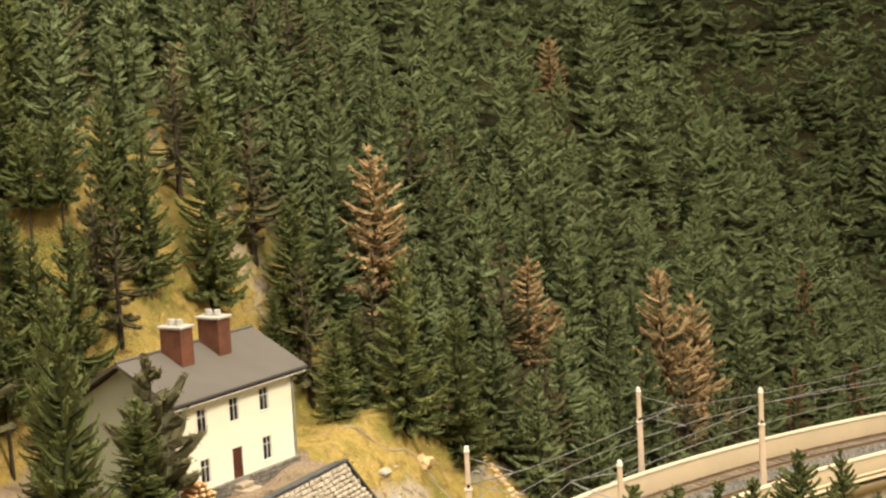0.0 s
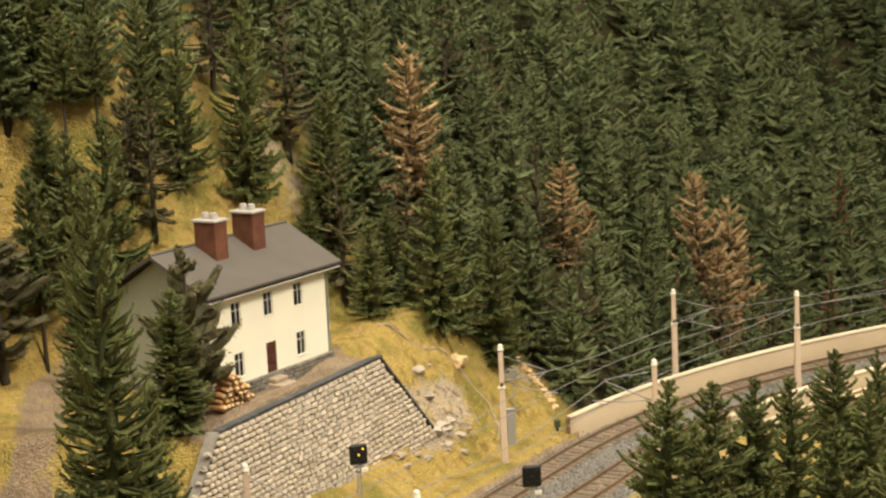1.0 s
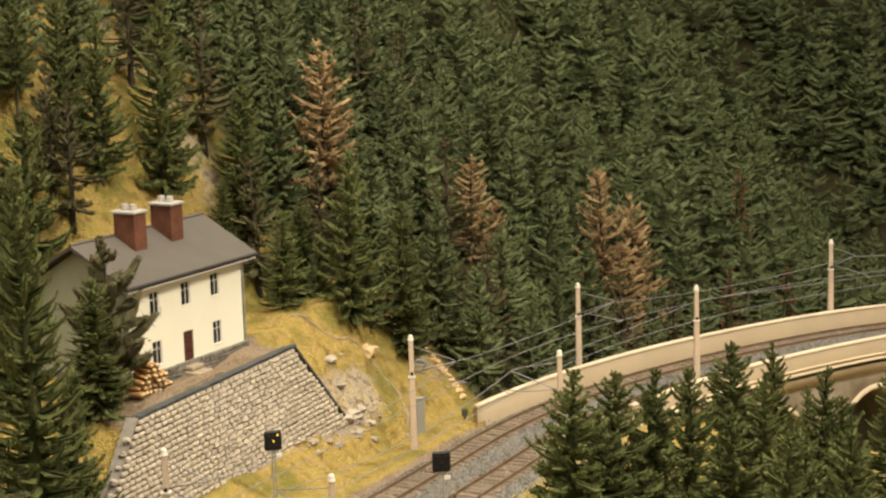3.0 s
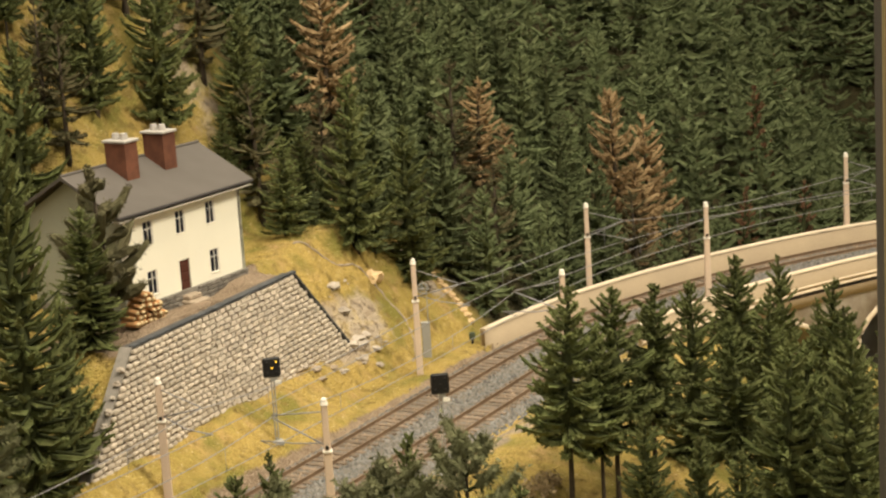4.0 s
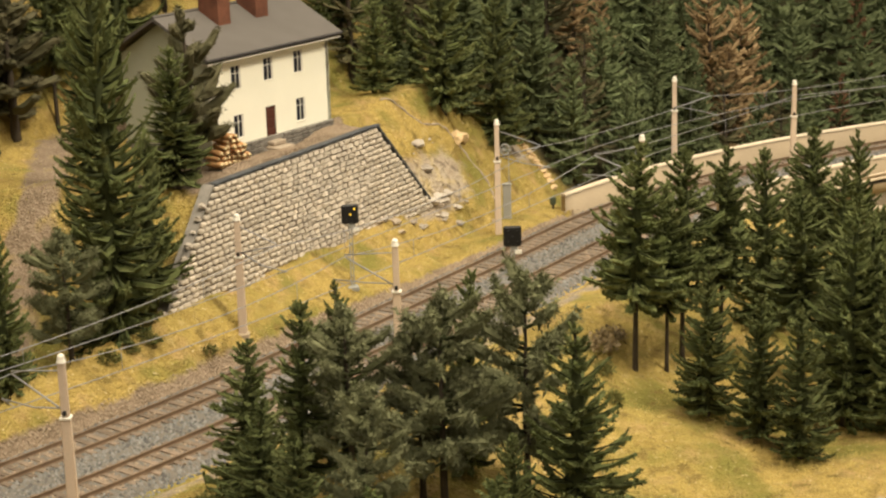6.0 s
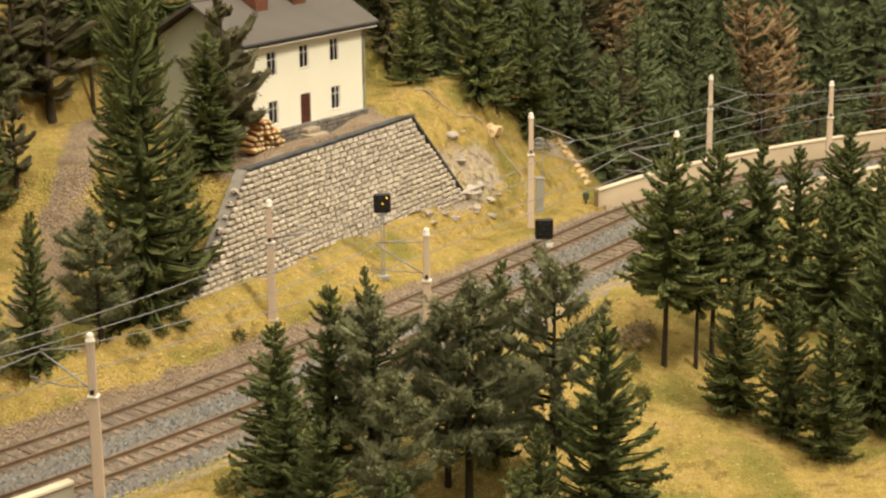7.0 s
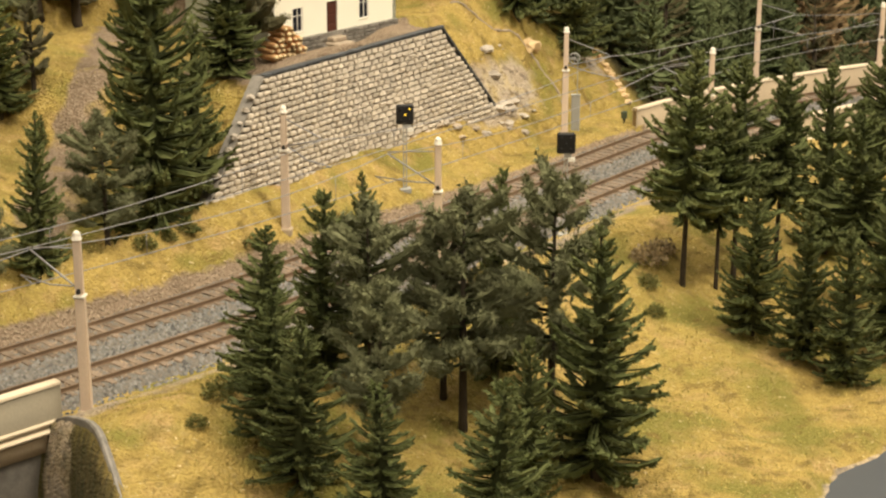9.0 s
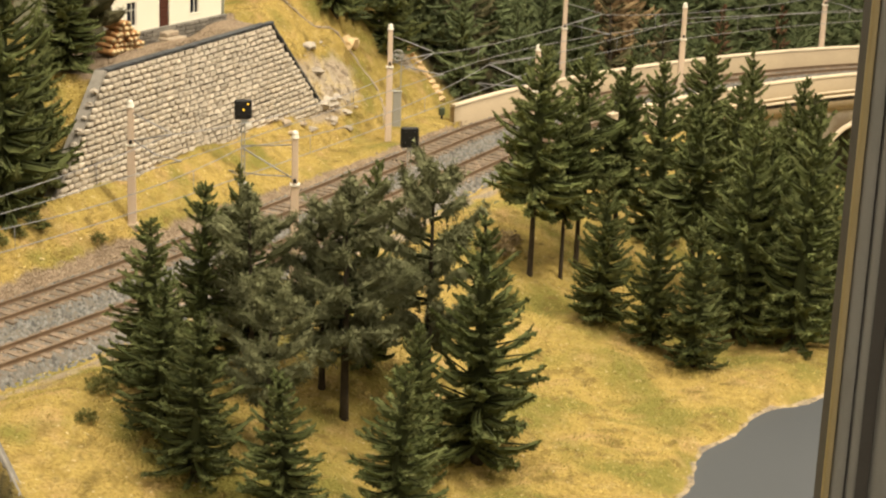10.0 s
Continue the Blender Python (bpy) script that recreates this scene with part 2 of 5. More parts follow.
def tube(points, radii, sides=8, close=True):
    """A tapered tube along points; radii a number or one per point."""
    pts = np.array(points, float)
    rr = np.ones(len(pts)) * radii
    verts, faces = [], []
    for i, p in enumerate(pts):
        d = pts[min(i + 1, len(pts) - 1)] - pts[max(i - 1, 0)]
        d = d / (np.linalg.norm(d) + 1e-12)
        a = np.cross(d, (0, 0, 1.0) if abs(d[2]) < 0.9 else (1.0, 0, 0))
        a /= np.linalg.norm(a)
        b = np.cross(d, a)
        for k in range(sides):
            w = 2 * math.pi * k / sides
            verts.append(p + rr[i] * (math.cos(w) * a + math.sin(w) * b))
        if i:
            o = (i - 1) * sides
            faces += [(o + k, o + (k + 1) % sides, o + sides + (k + 1) % sides, o + sides + k) for k in range(sides)]
    if close:
        faces += [tuple(range(sides))[::-1], tuple(range((len(pts) - 1) * sides, len(pts) * sides))]
    return verts, faces


def joined(pieces):
    verts, faces = [], []
    for v, f_ in pieces:
        o = len(verts)
        verts += list(v)
        faces += [tuple(i + o for i in q) for q in f_]
    return verts, faces


# ---- plan: the double track and the lie of the land ----
def catmull(ctrl, step=12):
    c = np.array(ctrl, float)
    c = np.vstack([2 * c[0] - c[1], c, 2 * c[-1] - c[-2]])
    out = []
    for i in range(1, len(c) - 2):
        for k in range(step):
            u = k / step
            out.append(0.5 * (2 * c[i] + (c[i + 1] - c[i - 1]) * u + (2 * c[i - 1] - 5 * c[i] + 4 * c[i + 1] - c[i + 2]) * u * u + (3 * c[i] - c[i - 1] - 3 * c[i + 1] + c[i + 2]) * u ** 3))
    return np.array(out + [c[-2]])


AXIS = catmull([(-0.42, -0.66), (-0.305, -0.535), (-0.232, -0.448), (-0.1877, -0.3929), (-0.1277, -0.3099), (-0.047, -0.184), (0.0305, -0.0577), (0.094, 0.043),
                (0.163, 0.121), (0.2546, 0.195), (0.3605, 0.2576), (0.445, 0.290), (0.54, 0.306), (0.66, 0.300), (0.80, 0.265)])
SEG = np.diff(AXIS, axis=0)
ALONG = np.r_[0, np.cumsum(np.linalg.norm(SEG, axis=1))]
TANG = np.gradient(AXIS, axis=0)
TANG /= np.linalg.norm(TANG, axis=1)[:, None]
LEFT = np.stack([-TANG[:, 1], TANG[:, 0]], 1)


def track_coords(x, y):
    """Distance to the hill side of the track's axis, and the way along it."""
    p = np.stack([np.ravel(x), np.ravel(y)], 1)
    best, s, u = np.full(len(p), 9.0), np.zeros(len(p)), np.zeros(len(p))
    for i in range(len(SEG)):
        r = p - AXIS[i]
        ln = np.linalg.norm(SEG[i])
        k = np.clip((r @ SEG[i]) / ln ** 2, 0, 1)
        off = r - k[:, None] * SEG[i]
        d = np.linalg.norm(off, axis=1)
        hit = d < best
        best[hit] = d[hit]
        s[hit] = np.where(r @ LEFT[i] > 0, d, -d)[hit]
        u[hit] = ALONG[i] + k[hit] * ln
    return s.reshape(np.shape(x)), u.reshape(np.shape(x))


def axis_at(u, s=0.0):
    i = int(np.clip(np.searchsorted(ALONG, u) - 1, 0, len(SEG) - 1))
    k = (u - ALONG[i]) / (ALONG[i + 1] - ALONG[i])
    p = AXIS[i] + k * SEG[i]
    t = TANG[i] * (1 - k) + TANG[i + 1] * k
    t /= np.linalg.norm(t)
    return p + s * np.array((-t[1], t[0])), t


def ease(v):
    v = np.clip(v, 0, 1)
    return v * v * (3 - 2 * v)


U_BRIDGE = float(track_coords(0.085, 0.03)[1])   # the long viaduct begins here
U_LEFT = float(track_coords(-0.205, -0.475)[1])  # a second viaduct ends here
WALL_T, WALL_N = np.array((0.463, 0.886)), np.array((0.886, -0.463))
WATER_Z = -0.034


def shore_measure(x, y):
    return (np.minimum(x - 0.30, 0) / 0.2055) ** 2 + (np.maximum(y + 0.60, 0) / 0.2537) ** 2 + 0.018 * np.sin(95 * x + 60 * y) + 0.012 * np.sin(190 * x - 150 * y)


def ground_z(x, y):
    x, y = np.asarray(x, float), np.asarray(y, float)
    t, o = WALL_T[0] * x + WALL_T[1] * y, WALL_N[0] * x + WALL_N[1] * y
    s, u = track_coords(x, y)
    bumps = 0.004 * np.sin(41 * x + 17 * y) * np.sin(37 * y - 23 * x + 1) + 0.002 * np.sin(97 * x + 1) * np.sin(89 * y)
    # hill side
    bank = 1.35 * (-o - 0.021)
    prof = 0.0858 - 1.1 * np.maximum(0, -0.2646 - t)
    back = np.maximum(prof, 0.012) + 0.40 * np.maximum(0, -0.055 - o)
    terrace = np.minimum(0.0858, np.where(o < -0.0485, back, 0.0))
    shelf = np.where(t < -0.0875, np.where(o < -0.0485, terrace, np.clip(0.026 * (-o + 0.005) / 0.045, 0, 0.026)), 0)
    right = np.clip(bank, 0, 0.0858)
    wl = np.where(o < -0.0485, np.maximum(terrace * (t < -0.03) - np.maximum(0, t + 0.0875) * 1.03, right), right)
    hill_a = np.where(t < -0.0875, shelf, wl * 1.0)
    o0 = -0.150 - 0.080 * ease((-0.09 - t) / 0.08)
    rise = np.maximum(0, o0 - o)
    hill_a = hill_a + np.where(rise < 0.08, 2.0 * rise, 0.16 + 0.75 * (rise - 0.08))
    hill_b = -1.1 * o - 0.012 - 0.08 * t + 0.36 * np.maximum(0, t - 0.5) - 1.3 * np.clip(t - 0.87, 0, 0.2) + 1.0 * np.maximum(0, t - 1.07)
    k = ease((t - 0.085 - 0.25 * np.maximum(0, -0.06 - o)) / 0.045)
    hill = hill_a * (1 - k) + hill_b * k
    hill = np.clip(hill, -0.22, 0.62 + 0.1 * o)
    lim = 0.85 * np.maximum(0, s - 0.038)
    free = (o < -0.0485) * ease((t + 0.335) / 0.03) + ease((t + 0.02) / 0.03)
    hill = np.where(lim < hill, lim + (hill - lim) * np.clip(free, 0, 1), hill)
    d = s - 0.036
    far = hill * ease(d / 0.012) + -0.006 * (1 - ease(d / 0.012))
    # lake side
    e = -s - 0.045
    near = -0.004 + 0.012 * np.exp(-((e - 0.055) / 0.045) ** 2) * ease(e / 0.02) - 0.22 * np.maximum(0, e - 0.08)
    m = shore_measure(x, y)
    near = np.maximum(near, -0.0285)
    near = np.where(m < 1.0, WATER_Z - 0.05 * (1 - m), near * (1 - ease((1.12 - m) / 0.12)) + (-0.0335) * ease((1.12 - m) / 0.12))
    # hollows under the viaducts
    near = near - 0.10 * ease((U_LEFT - 0.013 + 0.45 * np.minimum(0, s + 0.075) - u) / 0.016) * ease((-s - 0.040) / 0.012)
    near = near - 0.09 * ease((u - U_BRIDGE - 0.05) / 0.2) * ease((0.22 + s) / 0.15)
    z = np.where(s > 0, far, near)
    z = np.where((np.abs(s) < 0.045) & (u > U_BRIDGE), np.minimum(z, -0.02 - 0.4 * np.clip(u - U_BRIDGE, 0, 0.25)), z)
    return z + bumps * ease((np.abs(s) - 0.05) / 0.02) * ease((m - 1.1) / 0.5) * np.where((s < 0) & (m < 1.0), 0, 1)


def gz(x, y):
    return float(ground_z(np.array([x]), np.array([y]))[0])


def spaced(lo, a, b, hi, fine, coarse):
    left = np.linspace(lo, a, max(2, int((a - lo) / coarse)), endpoint=False)
    return np.r_[left, np.linspace(a, b, int((b - a) / fine), endpoint=False), np.linspace(b, hi, max(2, int((hi - b) / coarse)))]


def grid_faces(nx, ny):
    i = np.arange(nx - 1)[None, :] + np.arange(ny - 1)[:, None] * nx
    i = i.ravel()
    return np.stack([i, i + 1, i + 1 + nx, i + nx], 1).tolist()


gxs, gys = spaced(-1.6, -0.42, 0.42, 2.2, 0.0042, 0.03), spaced(-0.60, -0.598, 0.28, 3.2, 0.0042, 0.025)
GX, GY = np.meshgrid(gxs, gys)
GZ = ground_z(GX, GY)
ground_mesh = mesh_of("ground", np.stack([GX.ravel(), GY.ravel(), GZ.ravel()], 1), grid_faces(len(gxs), len(gys)), GROUND, True)
ground = tagged(new("ground", ground_mesh), "hilly model landscape of yellow static grass with bare earth", "ground", kind="structure")


def ground_cover(GX, GY):
    s, u = track_coords(GX, GY)
    t, o = WALL_T[0] * GX + WALL_T[1] * GY, WALL_N[0] * GX + WALL_N[1] * GY
    dirt = np.zeros_like(GX)
    dirt = np.maximum(dirt, 0.72 * ease((0.049 - s) / 0.006) * ease((s - 0.02) / 0.01))
    dirt = np.maximum(dirt, 1.0 * ease((o + 0.115) / 0.02) * ease((-0.036 - o) / 0.006) * ease((t + 0.275) / 0.02) * ease((-0.055 - t) / 0.02))
    # the cart track that climbs past the house
    pth = catmull([(-0.262, -0.31), (-0.268, -0.24), (-0.263, -0.20), (-0.274, -0.12), (-0.275, -0.055), (-0.255, -0.03)])
    dist = np.full(GX.shape, 9.0)
    for p in pth:
        dist = np.minimum(dist, np.hypot(GX - p[0], GY - p[1]))
    dirt = np.maximum(dirt, 0.62 * ease((0.023 - dist) / 0.016))
    rock = 0.55 * ease((o + 0.070) / 0.02) * ease((-0.026 - o) / 0.012) * ease((t + 0.085) / 0.03) * ease((0.06 - t) / 0.04)
    rock = np.maximum(rock, 0.42 * ease((t - 0.03) / 0.02) * ease((0.11 - t) / 0.03) * ease((-0.15 - o) / 0.02))
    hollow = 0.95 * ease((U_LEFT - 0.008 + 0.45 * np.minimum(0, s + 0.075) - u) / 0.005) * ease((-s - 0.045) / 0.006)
    m = shore_measure(GX, GY)
    shore = 0.62 * ease((1.035 - m) / 0.03)
    shore = np.maximum(shore, 0.50 * ease((0.085 + s) / 0.02) * ease((-0.045 - s) / 0.01) * (u < U_BRIDGE))
    litter = ease((t - np.where(o > -0.085, 0.130, 0.095)) / 0.03) * (s > 0.04)
    litter = np.maximum(litter, 0.12 * ease((-0.150 - o) / 0.03) * ease((t + 0.16) / 0.06))
    rock = np.maximum(rock, 0.8 * ease((t - 0.112) / 0.008) * ease((0.135 - t) / 0.008) * ease((o + 0.085) / 0.02) * ease((-0.030 - o) / 0.02))
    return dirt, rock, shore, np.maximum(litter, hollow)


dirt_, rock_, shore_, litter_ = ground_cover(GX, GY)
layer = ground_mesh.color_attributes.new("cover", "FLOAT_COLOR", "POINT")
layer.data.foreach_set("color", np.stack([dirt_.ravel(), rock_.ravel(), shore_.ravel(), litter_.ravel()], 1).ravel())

# the lake
wx, wy = np.linspace(0.06, 1.2, 20), np.linspace(-0.60, -0.30, 8)
WX, WY = np.meshgrid(wx, wy)
tagged(new("water", mesh_of("water", np.stack([WX.ravel(), WY.ravel(), np.full(WX.size, WATER_Z)], 1), grid_faces(20, 8), WATER)), "still grey model lake with a matt surface", "water", kind="structure")


# ---- track ----
def strip(us, profile):
    """A band along the axis with the cross-section profile [(s, z), ...]."""
    verts, k = [], len(profile)
    for u in us:
        for s, z in profile:
            p, _ = axis_at(u, s)
            verts.append((p[0], p[1], z))
    faces = [(i * k + j, i * k + j + 1, (i + 1) * k + j + 1, (i + 1) * k + j) for i in range(len(us) - 1) for j in range(k - 1)]
    return verts, faces


U0, U1 = 0.02, float(ALONG[-1]) - 0.01
ALL_U = np.linspace(U0, U1, 150)
FAR_S, NEAR_S = 0.023, -0.023


def ballast_bed():
    prof = [(-0.050, -0.0085), (-0.043, -0.0035), (-0.038, -0.0017), (-0.022, -0.0016), (-0.007, -0.0017), (0.0, -0.0028), (0.007, -0.0017), (0.022, -0.0016), (0.037, -0.0017), (0.041, -0.0035), (0.047, -0.0085)]
    us = np.linspace(U0, U1, 420)
    v, f_ = strip(us, [(s + 0.0005 * random.uniform(-1, 1), z) for s, z in prof])
    v = [(x, y, z + random.uniform(-0.0004, 0.0004)) for x, y, z in v]
    tagged(new("ballast_bed", mesh_of("ballast_bed", v, f_, BALLAST, True)), "grey brown gravel bed under both railway tracks", "ballast", kind="structure")
    # loose stones
    rng = np.random.default_rng(3)
    heaps = {True: ([], []), False: ([], [])}
    base = np.array([(1, 0, -0.3), (-0.5, 0.9, -0.3), (-0.5, -0.9, -0.3), (0.1, 0, 0.75)])
    tris = ((0, 1, 3), (1, 2, 3), (2, 0, 3))
    count = 40000
    uu, ss = rng.uniform(0.06, U1 - 0.25, count), rng.uniform(-0.049, 0.046, count)
    spots = [axis_at(u, s)[0] for u, s in zip(uu, ss)]
    ground_at = ground_z(np.array([q[0] for q in spots]), np.array([q[1] for q in spots]))
    for u, s, p, zg in zip(uu, ss, spots, ground_at):
        if min(abs(s - FAR_S), abs(s - NEAR_S)) < 0.0145 and rng.random() < 0.22 or s > 0.041 and rng.random() < 0.6:
            continue
        z = np.interp(s, [q[0] for q in prof], [q[1] for q in prof])
        if abs(s) > 0.034:
            z = max(z, zg)
        inside = min(abs(s - FAR_S), abs(s - NEAR_S)) < 0.0115 or s > 0.041
        a, r = rng.uniform(0, 6.28), rng.uniform(0.0006, 0.0011) if inside else rng.uniform(0.0008, 0.0018)
        rot = np.array([(math.cos(a), -math.sin(a), 0), (math.sin(a), math.cos(a), 0), (0, 0, 1)])
        vv = (base * r * rng.uniform(0.7, 1.3, (4, 3))) @ rot.T + (p[0], p[1], z + 0.0001)
        pieces_v, pieces_f = heaps[inside]
        o = len(pieces_v)
        pieces_v += vv.tolist()
        pieces_f += [tuple(i + o for i in q) for q in tris]
    tagged(new("ballast_stones", mesh_of("ballast_stones", *heaps[False], PEBBLE)), "loose grey track gravel", "gravel", kind="stuff")
    tagged(new("ballast_stones", mesh_of("ballast_stones", *heaps[True], BROWNSTONE)), "rust brown gravel between the rails", "gravel", kind="stuff")


ballast_bed()


def railway_track(offset, name_label):
    track = thing("railway_track", name_label, "railway track", group="tracks")
    prof = [(-0.0007, -0.0013), (-0.00025, -0.0009), (-0.00025, 0.0003), (-0.00036, 0.0005), (-0.00036, 0.0011), (0.00036, 0.0011), (0.00036, 0.0005), (0.00025, 0.0003), (0.00025, -0.0009), (0.0007, -0.0013)]
    us = np.linspace(U0, U1, 190)
    for side in (-0.00825, 0.00825):
        v, f_ = strip(us, [(offset + side + s, z) for s, z in prof])
        part("rail", mesh_of("rail", v, f_, RAILM), None, track, "rust brown steel rail")
    bm = boxes((-0.0145, 0.0145, -0.0017, 0.0017, -0.0034, -0.0010), bevel=0.0003)
    me = bpy.data.meshes.new("sleeper")
    bm.to_mesh(me)
    bm.free()
    me.materials.append(SLEEP)
    rng = random.Random(5)
    u = U0 + 0.14
    for _ in range(140):
        p, t = axis_at(u, offset)
        ob = part("sleeper", me, None, track)
        ob.matrix_basis = pose(p[0], p[1], rng.uniform(-0.0002, 0.0002), 0, 0, math.degrees(math.atan2(t[1], t[0])) - 90 + rng.uniform(-1.5, 1.5))
        u += 0.0072
        if u > U1:
            break
    return track


railway_track(FAR_S, "weathered railway track with brown rails on the hill side")
railway_track(NEAR_S, "weathered railway track with brown rails on the lake side")


# ---- viaducts ----
def parapet(name, label, us, s_in, s_out, top, low, ledge, face):
    """A wall along the axis with a pale rounded cap and a ledge below."""
    wall = thing(name, label, "parapet wall", group="viaduct parapets")
    k = 1 if s_out > s_in else -1
    v, f_ = strip(us, [(s_in, low), (s_in, top - 0.0016), (s_out, top - 0.0016), (s_out, low)])
    ends = [(0, 1, 2, 3), tuple(len(v) - 4 + i for i in (3, 2, 1, 0))]
    part("wall_face", mesh_of("wall_face", v, f_ + ends, face), None, wall)
    v, f_ = strip(us, [(s_in - 0.0005 * k, top - 0.0016), (s_in - 0.0005 * k, top - 0.0004), (s_in, top), (s_out, top), (s_out + 0.0005 * k, top - 0.0004), (s_out + 0.0005 * k, top - 0.0016)])
    n_ = len(v)
    part("cap", mesh_of("cap", v, f_ + [(0, 1, 2, 3, 4, 5), tuple(n_ - 1 - i for i in range(6))], SANDCAP), None, wall, "pale sandy parapet cap")
    if ledge:
        for z, reach in ((low + 0.0042, 0.0013), (low + 0.0008, 0.0026)):
            v, f_ = strip(us, [(s_out, z + 0.0014), (s_out + reach * k, z + 0.0011), (s_out + reach * k, z), (s_out, z - 0.0003)])
            n_ = len(v)
            part("ledge", mesh_of("ledge", v, f_ + [(0, 1, 2, 3), (n_ - 1, n_ - 2, n_ - 3, n_ - 4)], SANDCAP), None, wall, "pale ledge under the parapet")
    return wall


U_FARP = float(track_coords(0.046, 0.061)[1])
U_NEARP = float(track_coords(0.17, 0.03)[1])
parapet("parapet", "sandy concrete parapet of the curved viaduct, hill side", np.linspace(U_FARP, U1, 60), 0.0465, 0.0500, 0.0125, -0.014, False, SANDWALL)
parapet("parapet", "sandy concrete parapet of the curved viaduct, lake side", np.linspace(U_NEARP, U1, 50), -0.0475, -0.0510, 0.0125, -0.006, True, SANDWALL)
U_M1 = float(track_coords(-0.194, -0.487)[1])
parapet("parapet", "short sandy parapet by the concrete mast", np.linspace(U0, U_M1 - 0.004, 30), -0.0475, -0.0515, 0.0140, -0.008, True, SHADEDWALL)


def viaduct(name, label, ua, ub, low, crowns, radius, material):
    """Deck slab and piers with round arches cut through both spandrel walls."""
    via = thing(name, label, "viaduct")
    us = np.linspace(ua, ub, 50)
    v, f_ = strip(us, [(-0.0515, -0.0088), (-0.0515, -0.016), (0.0500, -0.016), (0.0500, -0.0088), (-0.0515, -0.0088)])
    part("deck", mesh_of("deck", v, f_, SANDWALL), None, via)
    # one body of columns of bars, lowered to the arch line
    n_ = 240
    uu = np.linspace(ua, ub, n_)
    under = np.full(n_, low)
    for c in crowns:
        dd = np.abs(uu - c)
        spring = -0.030 - radius
        under = np.where(dd < radius, spring + np.sqrt(np.maximum(radius ** 2 - dd ** 2, 0)), under)
    rows = []
    for u, z in zip(uu, under):
        a, _ = axis_at(u, -0.0495)
        b, _ = axis_at(u, 0.0480)
        rows += [(a[0], a[1], -0.016), (a[0], a[1], z), (b[0], b[1], z), (b[0], b[1], -0.016)]
    fs = [(i * 4 + j, i * 4 + j + 1, (i + 1) * 4 + j + 1, (i + 1) * 4 + j) for i in range(n_ - 1) for j in range(3)]
    part("arcade", mesh_of("arcade", rows, fs, material), None, via, "rough stone spandrels and piers")
    for c in crowns:
        pts = []
        for k in range(15):
            w = math.pi * k / 14
            u = c - (radius + 0.002) * math.cos(w)
            if not ua < u < ub:
                continue
            p, _ = axis_at(u, -0.0505)
            pts.append((p[0], p[1], -0.030 - radius + (radius + 0.002) * math.sin(w)))
        if len(pts) > 2:
            v, f_ = tube(pts, 0.0026, 4)
            part("arch_ring", mesh_of("arch_ring", v, f_, SANDCAP), None, via, "pale stone arch ring")
    return via


U_ARCH = float(track_coords(0.385, 0.225)[1])
viaduct("viaduct", "long curved stone viaduct with round arches", U_BRIDGE + 0.02, U1, -0.25, [U_ARCH + k * 0.125 for k in (-1, 0, 1, 2)], 0.046, ROCKM)
viaduct("viaduct", "grey stone viaduct end under the short parapet", U0, U_M1 - 0.006, -0.25, [U_M1 - 0.105], 0.05, PLINTH)


def wing_wall():
    """A dark slab that holds the meadow's edge beside the small viaduct, with a pale rim."""
    wing = thing("wing_wall", "dark grey stone wing wall with a pale rim", "wing wall", kind="structure")
    top_line, low_line = [], []
    for s_ in np.linspace(-0.053, -0.175, 16):
        u = U_LEFT - 0.011 + 0.45 * min(0.0, s_ + 0.075)
        p, _ = axis_at(u, s_)
        q, _ = axis_at(u + 0.008, s_)
        top_line.append((p[0], p[1], gz(q[0], q[1]) + 0.0004))
        low_line.append((p[0], p[1], -0.16))
    n_ = len(top_line)
    bm = bmesh.new()
    rows = []
    for (x, y, z), (_, _, zl) in zip(top_line, low_line):
        rows.append([bm.verts.new(v) for v in ((x, y, zl), (x, y, z), (x + 0.003, y + 0.001, z), (x + 0.003, y + 0.001, zl))])
    for a, b in zip(rows[:-1], rows[1:]):
        for k in range(3):
            bm.faces.new([a[k], a[k + 1], b[k + 1], b[k]])
    bmesh.ops.recalc_face_normals(bm, faces=bm.faces[:])
    part("slab", bm, PLINTH, wing)
    v, f_ = tube([(x + 0.0012, y, z + 0.0002) for x, y, z in top_line], 0.0008, 6)
    part("rim", mesh_of("rim", v, f_, EDGESTONE), None, wing, "pale worn rim stones")


wing_wall()


